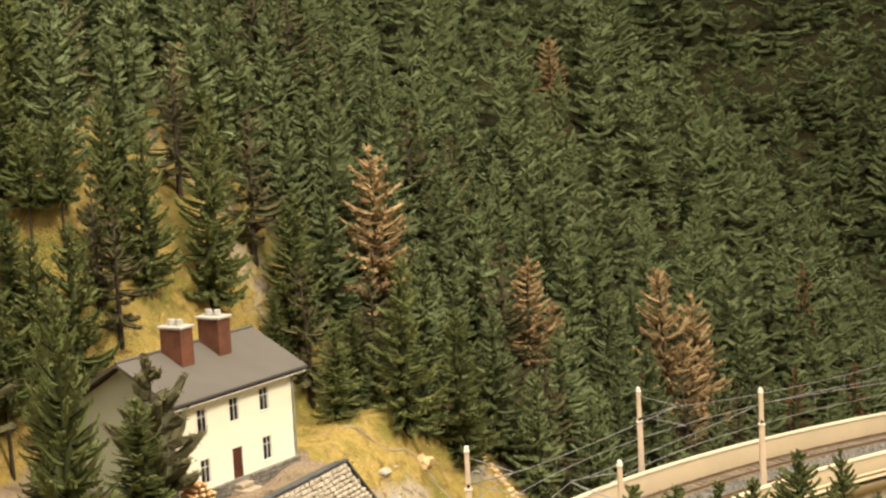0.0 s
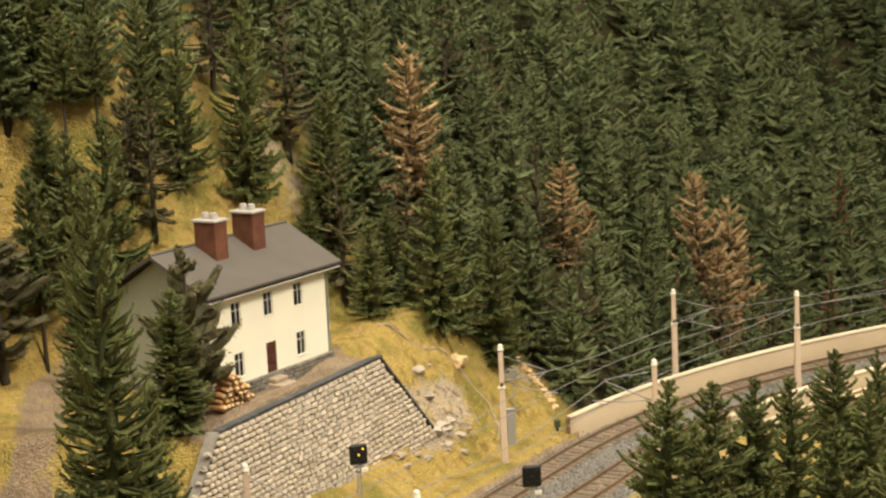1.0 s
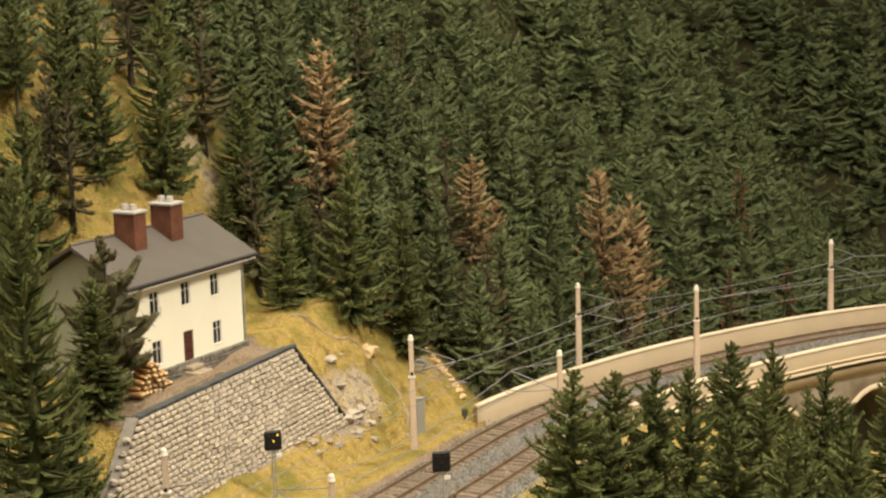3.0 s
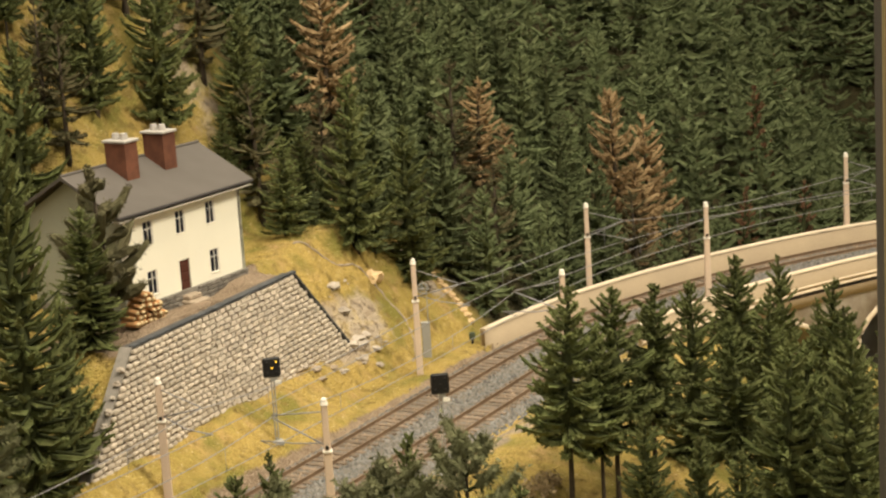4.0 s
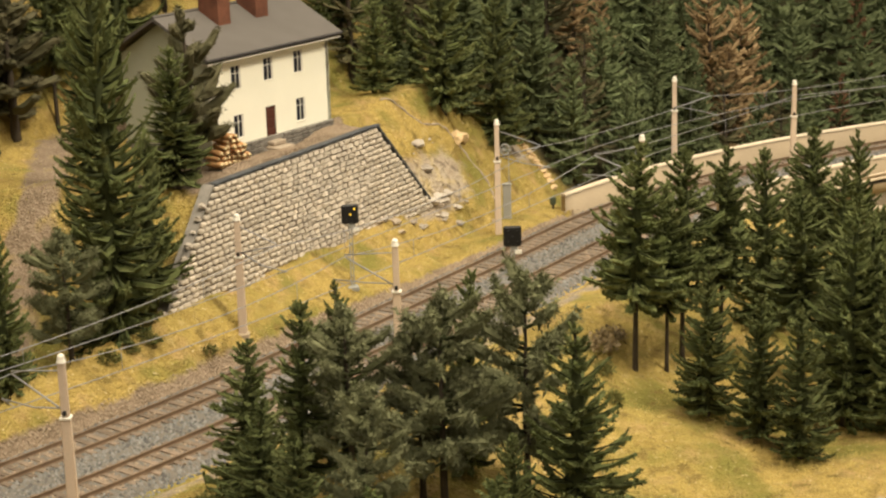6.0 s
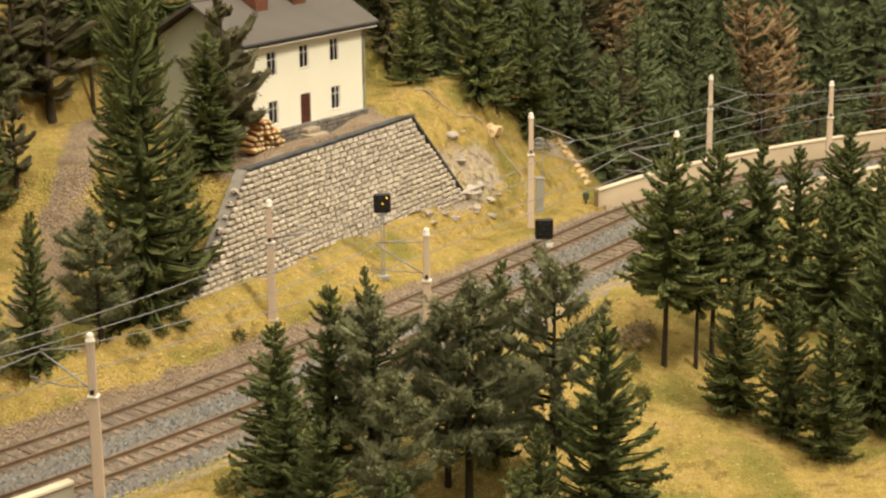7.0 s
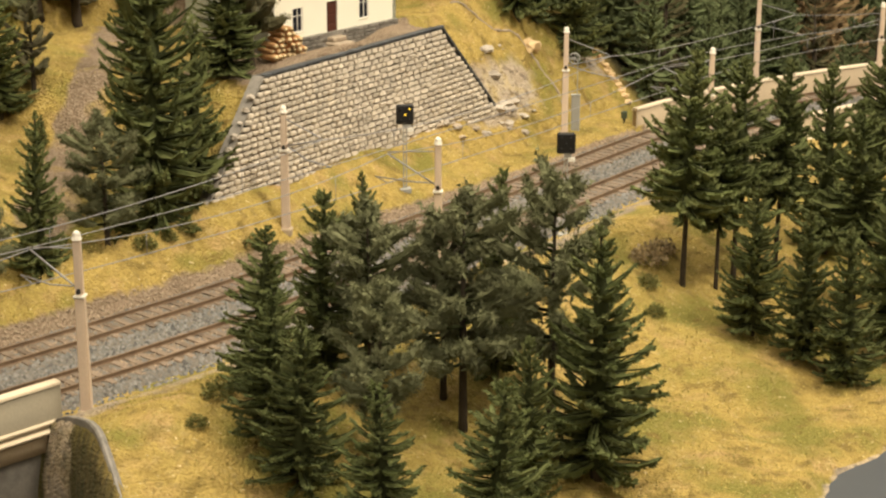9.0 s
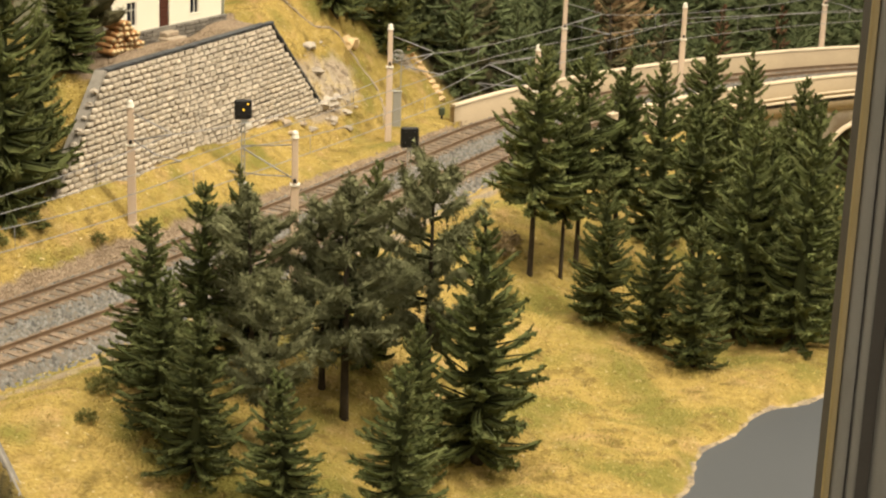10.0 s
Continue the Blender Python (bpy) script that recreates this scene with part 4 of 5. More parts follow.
def brush_pine(name, height, radius, whorls, per, material, seed, droop=0.0, lift=0.45, bare=0.3, trunk=0.0020, ragged=0.4, shape=0.4, hairs=200, hair=0.0050, fine=0.05, inner=60, start=0.25, body=0.50):
    """A pine: bent arms that carry soft bottle brushes of long fine fibres."""
    rng = np.random.default_rng(seed)
    bend = rng.uniform(-0.03, 0.03, 2) * height
    up = np.array((0, 0, 1.0))
    tris, core = [], []
    arms = arm_list(rng, height, radius, whorls, per, shape, ragged, bare, 0.2)
    arms += [(1.0, height * 0.14, rng.uniform(0, 6.28), 0.0)]
    for f_, ln, az, dz in arms:
        out = np.array((math.cos(az), math.sin(az), 0.0))
        leader = f_ == 1.0 and dz == 0.0
        if leader:
            out = unit(up + out * 0.15)
        side = unit(np.cross(up + np.array((0.01, 0.02, 0)), out))
        foot = np.array((bend[0] * f_ * f_, bend[1] * f_ * f_, height * (0.86 if leader else bare + (0.92 - bare) * f_) + dz * height * (1 - bare) / whorls))
        dr, lf, sw = droop * rng.uniform(0.5, 1.5), lift * rng.uniform(0.5, 1.5), rng.normal() * 0.25
        if leader:
            dr = lf = sw = 0.0

        def along(q):
            q = np.atleast_1d(q)
            return foot + np.outer(ln * q, out) + np.outer(ln * sw * q * q, side) + np.outer(ln * ((0.5 * f_ * (not leader) - dr) * q + lf * q * q), up)

        core.append(tube(along(np.linspace(0, 0.85, 4)), np.linspace(0.0009, 0.0003, 4), 4, False))
        n_ = int(round(hairs * (0.45 + 0.55 * ln / radius)))
        q = start + (1.0 - start) * rng.random(n_) ** 0.8
        c = along(q)
        plump = np.minimum(1.0, 0.35 + 2.2 * (q - start)) * (1.0 - 0.35 * f_)
        d = unit(rng.normal(size=c.shape) + out * 0.55 + up * 0.15)
        ls = hair * plump * rng.uniform(0.55, 1.1, n_)
        base_ = c + d * (ls * rng.uniform(0.0, 0.55, n_))[:, None]
        d2 = unit(d + rng.normal(size=c.shape) * 0.35)
        tris.append(blades(rng, base_, d2, (ls * 0.6)[:, None], (hair * fine * rng.uniform(0.7, 1.3, n_))[:, None]))
        q = np.linspace(start * 0.8, 0.96, 5)
        plump = np.array((0.45, 0.9, 1.0, 1.0, 0.7)) * (1.0 - 0.35 * f_) * hair * body
        tris.append(lumpy_arm(rng, along(q), side, plump, plump, 6, 0.45))
        # short matted fibres close to the twig
        q = start + (1.0 - start) * rng.random(inner)
        c = along(q) + rng.normal(size=(inner, 3)) * hair * 0.22
        d = unit(rng.normal(size=c.shape))
        tris.append(blades(rng, c, d, hair * rng.uniform(0.25, 0.5, (inner, 1)), np.full((inner, 1), hair * 0.11)))
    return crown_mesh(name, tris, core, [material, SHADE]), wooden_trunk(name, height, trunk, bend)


def grown(label, crown, stem, x, y, z, size, turn, group, category="spruce tree", lean=(0, 0), wide=1.0):
    ob = thing("spruce_tree" if "spruce" in category else "pine_tree", label, category, pose(x, y, z, lean[0], lean[1], turn) @ Matrix.Diagonal((size * wide, size * wide, size, 1)), group)
    part("trunk", stem, None, ob)
    part("crown", crown, None, ob)
    return ob


UNIT = 0.1
SPRUCES = [conifer("spruce", UNIT, 0.0240, 22, 9, NEEDLE, 10 + i, clusters=10, needles=6, size=0.0016, slim=0.46, seg=3, body=0.078, thick=0.0015, jitter=0.6, shape=0.75) for i in range(6)]
GIANTS = [conifer("giant", UNIT, 0.0210, 36, 10, NEEDLE, 210 + i, clusters=10, needles=6, size=0.0010, slim=0.46, seg=3, body=0.080, thick=0.00085, jitter=0.6, shape=0.65, droop=0.55, trunk=0.0014) for i in range(2)]
PINES = [brush_pine("pine", UNIT, 0.0285, 10, 6, PINE, 30 + i, droop=0.10, lift=0.34, shape=0.32, hairs=520, hair=0.0074, fine=0.026, body=0.38, inner=80, start=0.35) for i in range(4)]
TALLS = [conifer("bare_spruce", UNIT, 0.0245, 18, 9, NEEDLE, 50 + i, bare=0.36, ragged=0.34, trunk=0.0013, droop=0.40, lift=0.42, clusters=10, needles=6, size=0.0017, slim=0.46, seg=3, body=0.082, thick=0.0015, jitter=0.6) for i in range(3)]
CLUBS = [brush_pine("club_pine", UNIT, 0.0215, 9, 5, CLUB, 130 + i, droop=0.05, lift=0.65, bare=0.18, shape=0.42, hairs=330, hair=0.0046, fine=0.05, inner=60, start=0.15, body=0.62) for i in range(3)]
FORESTS = [conifer("forest", UNIT, 0.0250, 17, 8, NEEDLE_FAR, 70 + i, bare=0.04, droop=0.42, lift=0.45, clusters=9, needles=5, size=0.0020, slim=0.44, twig=0, heart=0.18, seg=3, body=0.095, thick=0.0020, jitter=0.6) for i in range(6)]
FARS = [conifer("far", UNIT, 0.0252, 14, 7, NEEDLE_FAR, 170 + i, bare=0.03, droop=0.40, lift=0.45, clusters=7, needles=3, size=0.0027, slim=0.44, twig=0, heart=0.0, seg=2, sides=3, body=0.11, thick=0.0025, jitter=0.6) for i in range(6)]
THINS = [conifer("sparse", UNIT, 0.0275, 12, 6, SPARSE, 90 + i, bare=0.14, ragged=0.40, clusters=11, needles=6, size=0.0019, slim=0.36, lift=0.45, heart=0.0, body=0.085, thick=0.0018, seg=3, jitter=0.55) for i in range(3)]
RUSTS = [conifer("rust", UNIT, 0.0180, 14, 6, RUST, 240 + i, bare=0.10, ragged=0.45, clusters=8, needles=5, size=0.0022, slim=0.40, heart=0.30, seg=2, sides=3, body=0.07, thick=0.0014, jitter=0.6) for i in range(2)]
DRIES = [conifer("dry", UNIT, 0.029, 16, 8, DRY, 110 + i, bare=0.05, droop=0.28, lift=0.40, clusters=12, needles=6, size=0.0020, slim=0.38, shape=0.65, heart=0.0, seg=3, body=0.09, thick=0.0018, jitter=0.55) for i in range(3)]

KINDS = {
    "s": (SPRUCES, "dark green model spruce with drooping flocked branches", "spruce tree"),
    "g": (GIANTS, "tall dark green model spruce with drooping dense branches", "spruce tree"),
    "p": (PINES, "grey-green model pine with soft fuzzy tufts", "pine tree"),
    "t": (TALLS, "dark green model spruce with a bare lower trunk", "spruce tree"),
    "f": (FORESTS, "dark green spruce of the hillside forest", "spruce tree"),
    "c": (CLUBS, "dark model pine with few thick upswept branches", "pine tree"),
    "n": (THINS, "thin brownish green spruce with sparse branches", "spruce tree"),
    "r": (RUSTS, "dead rust-brown spruce with thin bare branches", "spruce tree"),
    "d": (DRIES, "withered orange-brown spruce among green trees", "spruce tree"),
}
tree_rng = random.Random(4)


def plant(kind, x, y, top, group, which=None, base=None, wide=1.0, lean=(0, 0)):
    meshes, label, cat = KINDS[kind]
    z = base if base is not None else gz(x, y)
    crown, stem = meshes[(tree_rng.randrange(len(meshes)) if which is None else which) % len(meshes)]
    return grown(label, crown, stem, x, y, z, (top - z) / UNIT, tree_rng.uniform(0, 360), group, cat, lean, wide)


# lake side, in front of the track
for row in (("s", -0.113, -0.478, 0.081, 0, 1.35), ("s", -0.104, -0.510, 0.066, 4, 1.35), ("s", -0.092, -0.450, 0.091, 1, 1.0), ("s", -0.075, -0.430, 0.092, 2, 0.8), ("p", -0.071, -0.452, 0.088, 0, 1.0), ("p", -0.030, -0.462, 0.095, 1, 0.95),
            ("s", -0.019, -0.420, 0.093, 3, 0.75), ("p", 0.007, -0.440, 0.098, 3, 0.85), ("s", 0.028, -0.472, 0.084, 4, 1.15), ("p", -0.040, -0.446, 0.075, 3, 1.0),
            ("s", -0.089, -0.530, 0.060, 2, 1.4), ("s", -0.054, -0.552, 0.043, 3, 1.4), ("s", -0.010, -0.550, 0.046, 0, 1.4), ("p", -0.062, -0.500, 0.066, 1, 0.9), ("s", 0.000, -0.500, 0.046, 1, 0.95)):
    plant(row[0], row[1], row[2], row[3], "lakeside trees", row[4], wide=row[5])
for row in (("t", 0.07, -0.272, 0.118, 0, 1.0), ("t", 0.088, -0.262, 0.092, 1, 0.9), ("t", 0.098, -0.248, 0.11, 2, 1.0), ("t", 0.122, -0.225, 0.105, 0, 1.0), ("s", 0.152, -0.185, 0.097, 1, 1.0),
            ("t", 0.189, -0.135, 0.096, 1, 1.05), ("s", 0.201, -0.155, 0.082, 2, 1.0), ("s", 0.253, -0.105, 0.072, 3, 1.0), ("s", 0.103, -0.315, 0.064, 4, 1.0), ("s", 0.127, -0.333, 0.054, 0, 1.05),
            ("s", 0.146, -0.35, 0.051, 1, 1.05), ("s", 0.178, -0.3, 0.095, 2, 0.95), ("s", 0.21, -0.22, 0.069, 3, 1.1), ("s", 0.236, -0.235, 0.062, 4, 1.1), ("t", 0.16, -0.262, 0.092, 0, 1.0)):
    plant(row[0], row[1], row[2], row[3], "lakeside trees", row[4], wide=row[5])
for row in (("s", 0.206, -0.318, 0.100, 2, 0.95), ("s", 0.192, -0.292, 0.082, 5, 1.0), ("s", 0.222, -0.262, 0.095, 1, 1.0), ("s", 0.238, -0.3, 0.07, 0, 1.0), ("s", 0.27, -0.27, 0.08, 1, 1.1), ("s", 0.225, -0.095, 0.086, 2, 0.9), ("s", 0.29, -0.19, 0.07, 3, 1.1),
            ("s", 0.305, -0.08, 0.06, 4, 1.1), ("s", 0.34, -0.14, 0.06, 0, 1.2), ("s", 0.33, -0.24, 0.075, 1, 1.2), ("s", 0.3, -0.33, 0.055, 2, 1.0), ("s", 0.36, -0.03, 0.04, 3, 1.2),
            ("s", 0.27, -0.01, 0.035, 4, 1.0)):
    plant(row[0], row[1], row[2], row[3], "lakeside trees", row[4], wide=row[5])
# left of the house and along the cart track
for row in (("g", -0.206, -0.283, 0.240, 0, 0.66), ("c", -0.177, -0.170, 0.183, 2, 1.30), ("g", -0.235, -0.195, 0.205, 1, 0.65), ("s", -0.249, -0.352, 0.097, 2, 0.9), ("p", -0.224, -0.318, 0.091, 0, 1.0),
            ("s", -0.192, -0.255, 0.125, 3, 1.0), ("p", -0.266, -0.385, 0.075, 1, 1.0), ("g", -0.185, -0.197, 0.165, 1, 1.35), ("c", -0.296, -0.201, 0.125, 0, 1.45), ("c", -0.304, -0.084, 0.185, 1, 1.75), ("c", -0.313, -0.068, 0.190, 2, 1.6),
            ("s", -0.283, -0.233, 0.068, 3, 1.0), ("p", -0.325, -0.12, 0.15, 2, 1.0), ("s", -0.312, -0.214, 0.14, 4, 1.2), ("c", -0.322, -0.104, 0.185, 0, 1.75), ("s", -0.35, -0.16, 0.19, 2, 1.1)):
    plant(row[0], row[1], row[2], row[3], "trees by the house", row[4], wide=row[5])
for row in (("s", -0.34, -0.27, 0.12, 3, 1.1), ("n", -0.33, -0.05, 0.2, 2, 1.1), ("s", -0.36, -0.1, 0.2, 0, 1.0), ("t", -0.286, -0.045, 0.215, 0, 0.9), ("c", -0.29, -0.03, 0.19, 2, 0.8),
            ("s", -0.345, -0.19, 0.17, 1, 1.0), ("s", -0.166, 0.089, 0.315, 0, 0.85), ("s", -0.115, 0.146, 0.244, 0, 1.1), ("n", -0.105, 0.128, 0.19, 1, 1.2), ("s", -0.128, 0.12, 0.175, 2, 1.0),
            ("n", -0.219, -0.001, 0.252, 0, 1.0), ("t", -0.252, 0.01, 0.315, 1, 0.9), ("n", -0.142, 0.165, 0.3, 2, 1.0), ("t", -0.272, 0.006, 0.313, 0, 0.9), ("n", -0.19, 0.136, 0.352, 1, 1.0)):
    plant(row[0], row[1], row[2], row[3], "trees by the house", row[4], wide=row[5])
for row in (("s", -0.225, 0.03, 0.32, 2, 0.8), ("s", -0.245, -0.022, 0.245, 1, 1.0), ("s", -0.27, -0.018, 0.235, 4, 1.0), ("n", -0.232, 0.004, 0.27, 1, 1.0), ("s", -0.285, -0.005, 0.26, 0, 1.0),
            ("s", -0.205, 0.045, 0.3, 3, 0.9), ("s", -0.3, 0.01, 0.29, 3, 0.9), ("s", -0.33, -0.02, 0.28, 4, 0.9), ("n", -0.31, 0.04, 0.384, 0, 1.1), ("s", -0.293, 0.023, 0.37, 1, 1.1),
            ("f", -0.309, 0.008, 0.358, 2, 1.1), ("s", -0.292, 0.085, 0.392, 0, 1.1), ("n", -0.342, 0.039, 0.402, 1, 1.1), ("s", -0.326, 0.026, 0.388, 2, 1.1), ("f", -0.341, 0.01, 0.351, 0, 1.1)):
    plant(row[0], row[1], row[2], row[3], "trees by the house", row[4], wide=row[5])
for row in (("s", -0.32, 0.061, 0.411, 1, 1.1),):
    plant(row[0], row[1], row[2], row[3], "trees by the house", row[4], wide=row[5])
# knoll beside the house
for row in (("s", -0.085, 0.060, 0.160, 1, 1.25), ("f", -0.060, 0.100, 0.140, 2, 1.0), ("s", -0.072, 0.130, 0.155, 2, 1.3), ("n", -0.058, 0.170, 0.175, 0, 1.1), ("f", -0.025, 0.105, 0.128, 0, 1.1), ("n", -0.045, 0.120, 0.130, 1, 1.0), ("s", -0.038, 0.088, 0.196, 3, 1.0), ("s", 0.002, 0.118, 0.154, 1, 1.0), ("f", 0.005, 0.125, 0.100, 4, 1.0)):
    plant(row[0], row[1], row[2], row[3], "trees by the house", row[4], wide=row[5])
# withered trees
RUSTY = ((0.480, 1.000, 0.150, 0), (0.372, 0.640, 0.120, 1), (0.400, 0.560, 0.115, 0), (0.330, 0.500, 0.110, 1))
for row in ((-0.052, 0.222, 0.264, 0, 1.0), (0.070, 0.346, 0.157, 1, 1.15), (0.097, 0.378, 0.112, 2, 1.1), (0.199, 0.436, 0.127, 2, 0.9), (0.233, 0.469, 0.096, 0, 0.9), (0.215, 0.440, 0.060, 1, 1.1), (0.138, 0.768, 0.335, 0, 1.2), (-0.063, 0.156, 0.125, 1, 1.2), (-0.192, 0.238, 0.352, 2, 0.8)):
    plant("d", row[0], row[1], row[2], "withered trees", row[3], wide=row[4])

for x, y, h, k in RUSTY:
    plant("r", x, y, gz(x, y) + h, "withered trees", k)

# the hillside forest
placed = [(o.matrix_basis.translation.x, o.matrix_basis.translation.y) for o in scene.objects if o.name.startswith(("spruce_tree", "pine_tree"))]


def forest():
    """Spruces scattered over the hill: the nearer ones one by one, the far ones joined."""
    rng = np.random.default_rng(21)
    n_ = 60000
    ang, dist = np.radians(rng.uniform(-22, 24, n_)), 1.05 + 1.55 * rng.random(n_) ** 0.8
    xs, ys = -0.03 + dist * np.sin(ang), -1.19 + dist * np.cos(ang)
    ts, os_ = WALL_T[0] * xs + WALL_T[1] * ys, WALL_N[0] * xs + WALL_N[1] * ys
    ss, _ = track_coords(xs, ys)
    zs = ground_z(xs, ys)
    rise = os_ < np.where(ts > -0.1, -0.168, -0.225)
    ok = (ss > 0.072) & ((ts > np.where(os_ > -0.085, 0.15, 0.118)) | rise) & ~((ts > 0.00) & (ts < 0.075) & (os_ < -0.15) & (os_ > -0.185)) & (zs > -0.17) & (zs < 0.58)
    cells = {}

    def near_any(x, y, gap):
        cx, cy = int(x // 0.05), int(y // 0.05)
        return any((x - a) ** 2 + (y - b) ** 2 < gap * gap for i in (-1, 0, 1) for j in (-1, 0, 1) for a, b in cells.get((cx + i, cy + j), ()))

    for a, b in placed:
        cells.setdefault((int(a // 0.05), int(b // 0.05)), []).append((a, b))
    chosen = []
    clear = []
    for bx, by in ((0.07, 0.346), (0.199, 0.436), (0.233, 0.469), (-0.052, 0.222), (0.138, 0.768)):
        ln = math.hypot(bx + 0.05, by + 1.18)
        clear.append((bx, by, (bx + 0.05) / ln, (by + 1.18) / ln))
    for i in np.nonzero(ok)[0]:
        x, y, t = float(xs[i]), float(ys[i]), float(ts[i])
        gap = 0.041 if t < 0.08 else 0.0318 + 0.008 * max(0.0, y - 0.35)
        if near_any(x, y, gap):
            continue
        if any(0 < (bx - x) * cx + (by - y) * cy < 0.085 and abs((bx - x) * cy - (by - y) * cx) < 0.027 for bx, by, cx, cy in clear):
            continue
        cells.setdefault((int(x // 0.05), int(y // 0.05)), []).append((x, y))
        chosen.append((x, y, float(zs[i]), t, float(dist[i])))
    chosen.sort(key=lambda q: q[4])
    far_v, far_f, base = [], [], 0
    shapes = []
    for crown, stem in FARS:
        co = np.empty(len(crown.vertices) * 3, dtype=np.float32)
        crown.vertices.foreach_get("co", co)
        shapes.append((co.reshape(-1, 3), [tuple(p.vertices) for p in crown.polygons]))
    for k, (x, y, z, t, dd) in enumerate(chosen):
        kind = "n" if rng.random() < (0.22 if t < 0.08 else 0.13) else "f"
        hgt = rng.uniform(0.105, 0.145) if t < 0.08 else rng.uniform(0.090, 0.132) * (1 + 0.25 * max(0.0, y - 0.5))
        wide = rng.uniform(0.9, 1.2) * (1 + 0.2 * max(0.0, y - 0.5))
        if k < 170:
            plant(kind, x, y, z + hgt, "hillside forest", base=z - 0.002, wide=wide)
        elif k < 1400:
            co, fs = shapes[int(rng.integers(len(shapes)))]
            a, sc = rng.uniform(0, 6.28), hgt / UNIT
            rot = np.array([(math.cos(a), -math.sin(a), 0), (math.sin(a), math.cos(a), 0), (0, 0, 1)])
            far_v.append((co * (sc * wide, sc * wide, sc)) @ rot.T + (x, y, z))
            far_f += [tuple(i + base for i in q) for q in fs]
            base += len(co)
    if far_v:
        tagged(new("far_forest", mesh_of("far_forest", np.concatenate(far_v), far_f, NEEDLE_FAR)), "dense dark green spruce forest on the far slopes", "forest", kind="stuff")
    return len(chosen)


forest()
# ---- retaining wall ----
def wall_point(t, z, out=0.0):
    """A place on the wall's battered face: t along it, z up, out towards the track."""
    o = -0.0403 - 0.0042 * (z - 0.026) / 0.063 + out
    return (WALL_T[0] * t + WALL_N[0] * o, WALL_T[1] * t + WALL_N[1] * o, z)


def retaining_wall():
    wall = thing("retaining_wall", "trapezoid retaining wall of pale rough stone blocks below the house", "retaining wall", kind="structure")
    zb, zt = 0.020, 0.0880
    left = lambda z: -0.322 + (z - 0.025) * (0.0574 / 0.063)
    right = lambda z: -0.0266 - (z - 0.027) * (0.0609 / 0.063)
    bm = bmesh.new()
    fr = [bm.verts.new(wall_point(*q)) for q in ((left(zb), zb, -0.0006), (right(zb), zb, -0.0006), (right(zt), zt, -0.0006), (left(zt), zt, -0.0006))]
    bk = [bm.verts.new(wall_point(*q)) for q in ((left(zb), zb, -0.006), (right(zb), zb, -0.006), (right(zt), zt, -0.006), (left(zt), zt, -0.006))]
    bm.faces.new(fr)
    bm.faces.new(bk[::-1])
    for i in range(4):
        bm.faces.new([fr[i], bk[i], bk[(i + 1) % 4], fr[(i + 1) % 4]])
    bmesh.ops.recalc_face_normals(bm, faces=bm.faces[:])
    part("backing", bm, MORTAR, wall, "dark mortar joints")
    bm = bmesh.new()
    vs = [bm.verts.new(wall_point(left(z) + dt, z, out)) for z in (zb, zt) for dt, out in ((-0.0016, -0.006), (-0.0016, 0.0012), (0.0004, 0.0012), (0.0004, -0.006))]
    for q in ((3, 2, 1, 0), (4, 5, 6, 7), (0, 1, 5, 4), (1, 2, 6, 5), (2, 3, 7, 6), (3, 0, 4, 7)):
        bm.faces.new([vs[i] for i in q])
    part("edge_strip", bm, EDGESTONE, wall, "thin grey edging down the wall's end")
    rng = random.Random(12)
    ang = math.degrees(math.atan2(WALL_T[1], WALL_T[0]))
    shapes = []
    for k in range(6):
        r2 = random.Random(k)
        b = bmesh.new()
        box(b, -0.5, 0.5, -0.5, 0.5, -0.5, 0.5)
        bmesh.ops.bevel(b, geom=b.edges[:], offset=0.13, segments=1, affect="EDGES")
        for v in b.verts:
            v.co += Vector((r2.uniform(-0.06, 0.06), r2.uniform(-0.12, 0.12), r2.uniform(-0.06, 0.06)))
        me = bpy.data.meshes.new("block")
        b.to_mesh(me)
        b.free()
        me.materials.append(STONE)
        shapes.append(me)
    rest_v, rest_f, made = [], [], 0
    rows, step = 20, (zt - 0.001 - zb) / 20
    todo = []
    for r in range(rows):
        z = zb + (r + 0.5) * step
        t, end = left(z) + 0.0006 + rng.uniform(0, 0.001), right(z) - 0.0008
        seam = -0.176 + 0.004 * math.sin(r)
        while t < end - 0.002:
            w = rng.uniform(0.0046, 0.0088) if t > seam else rng.uniform(0.0042, 0.0074)
            if t < seam < t + w:
                w = max(0.0026, seam - t)
            w = min(w, end - t)
            todo.append((t + w / 2, z + (0.0002 * rng.uniform(-1, 1)), w - 0.00085, step * rng.uniform(0.74, 0.84), rng.uniform(0.0002, 0.0008), rng.uniform(-2.0, 2.0), rng.randrange(6)))
            t += w
    todo.sort(key=lambda q: abs(q[0] + 0.15))
    for t, z, w, hh, out, tilt, k in todo:
        p = wall_point(t, z, out)
        m = pose(*p, 0, 0, ang) @ pose(0, 0, 0, -3.8, tilt * 0.6, 0) @ Matrix.Diagonal((w, 0.0034, hh, 1))
        if made < 300:
            ob = part("block", shapes[k], None, wall)
            ob.matrix_basis = m
            made += 1
        else:
            o = len(rest_v)
            rest_v += [tuple(m @ v.co) for v in shapes[k].vertices]
            rest_f += [tuple(i + o for i in q.vertices) for q in shapes[k].polygons]
    tagged(part("outer_blocks", mesh_of("outer_blocks", rest_v, rest_f, STONE), None, wall), "pale rough stone blocks", kind="stuff")
    # dark coping along the top and down the sloping end
    cop = boxes((-0.5, 0.5, -0.5, 0.5, -0.5, 0.5), bevel=0.08)
    cme = bpy.data.meshes.new("coping")
    cop.to_mesh(cme)
    cop.free()
    cme.materials.append(COPING)
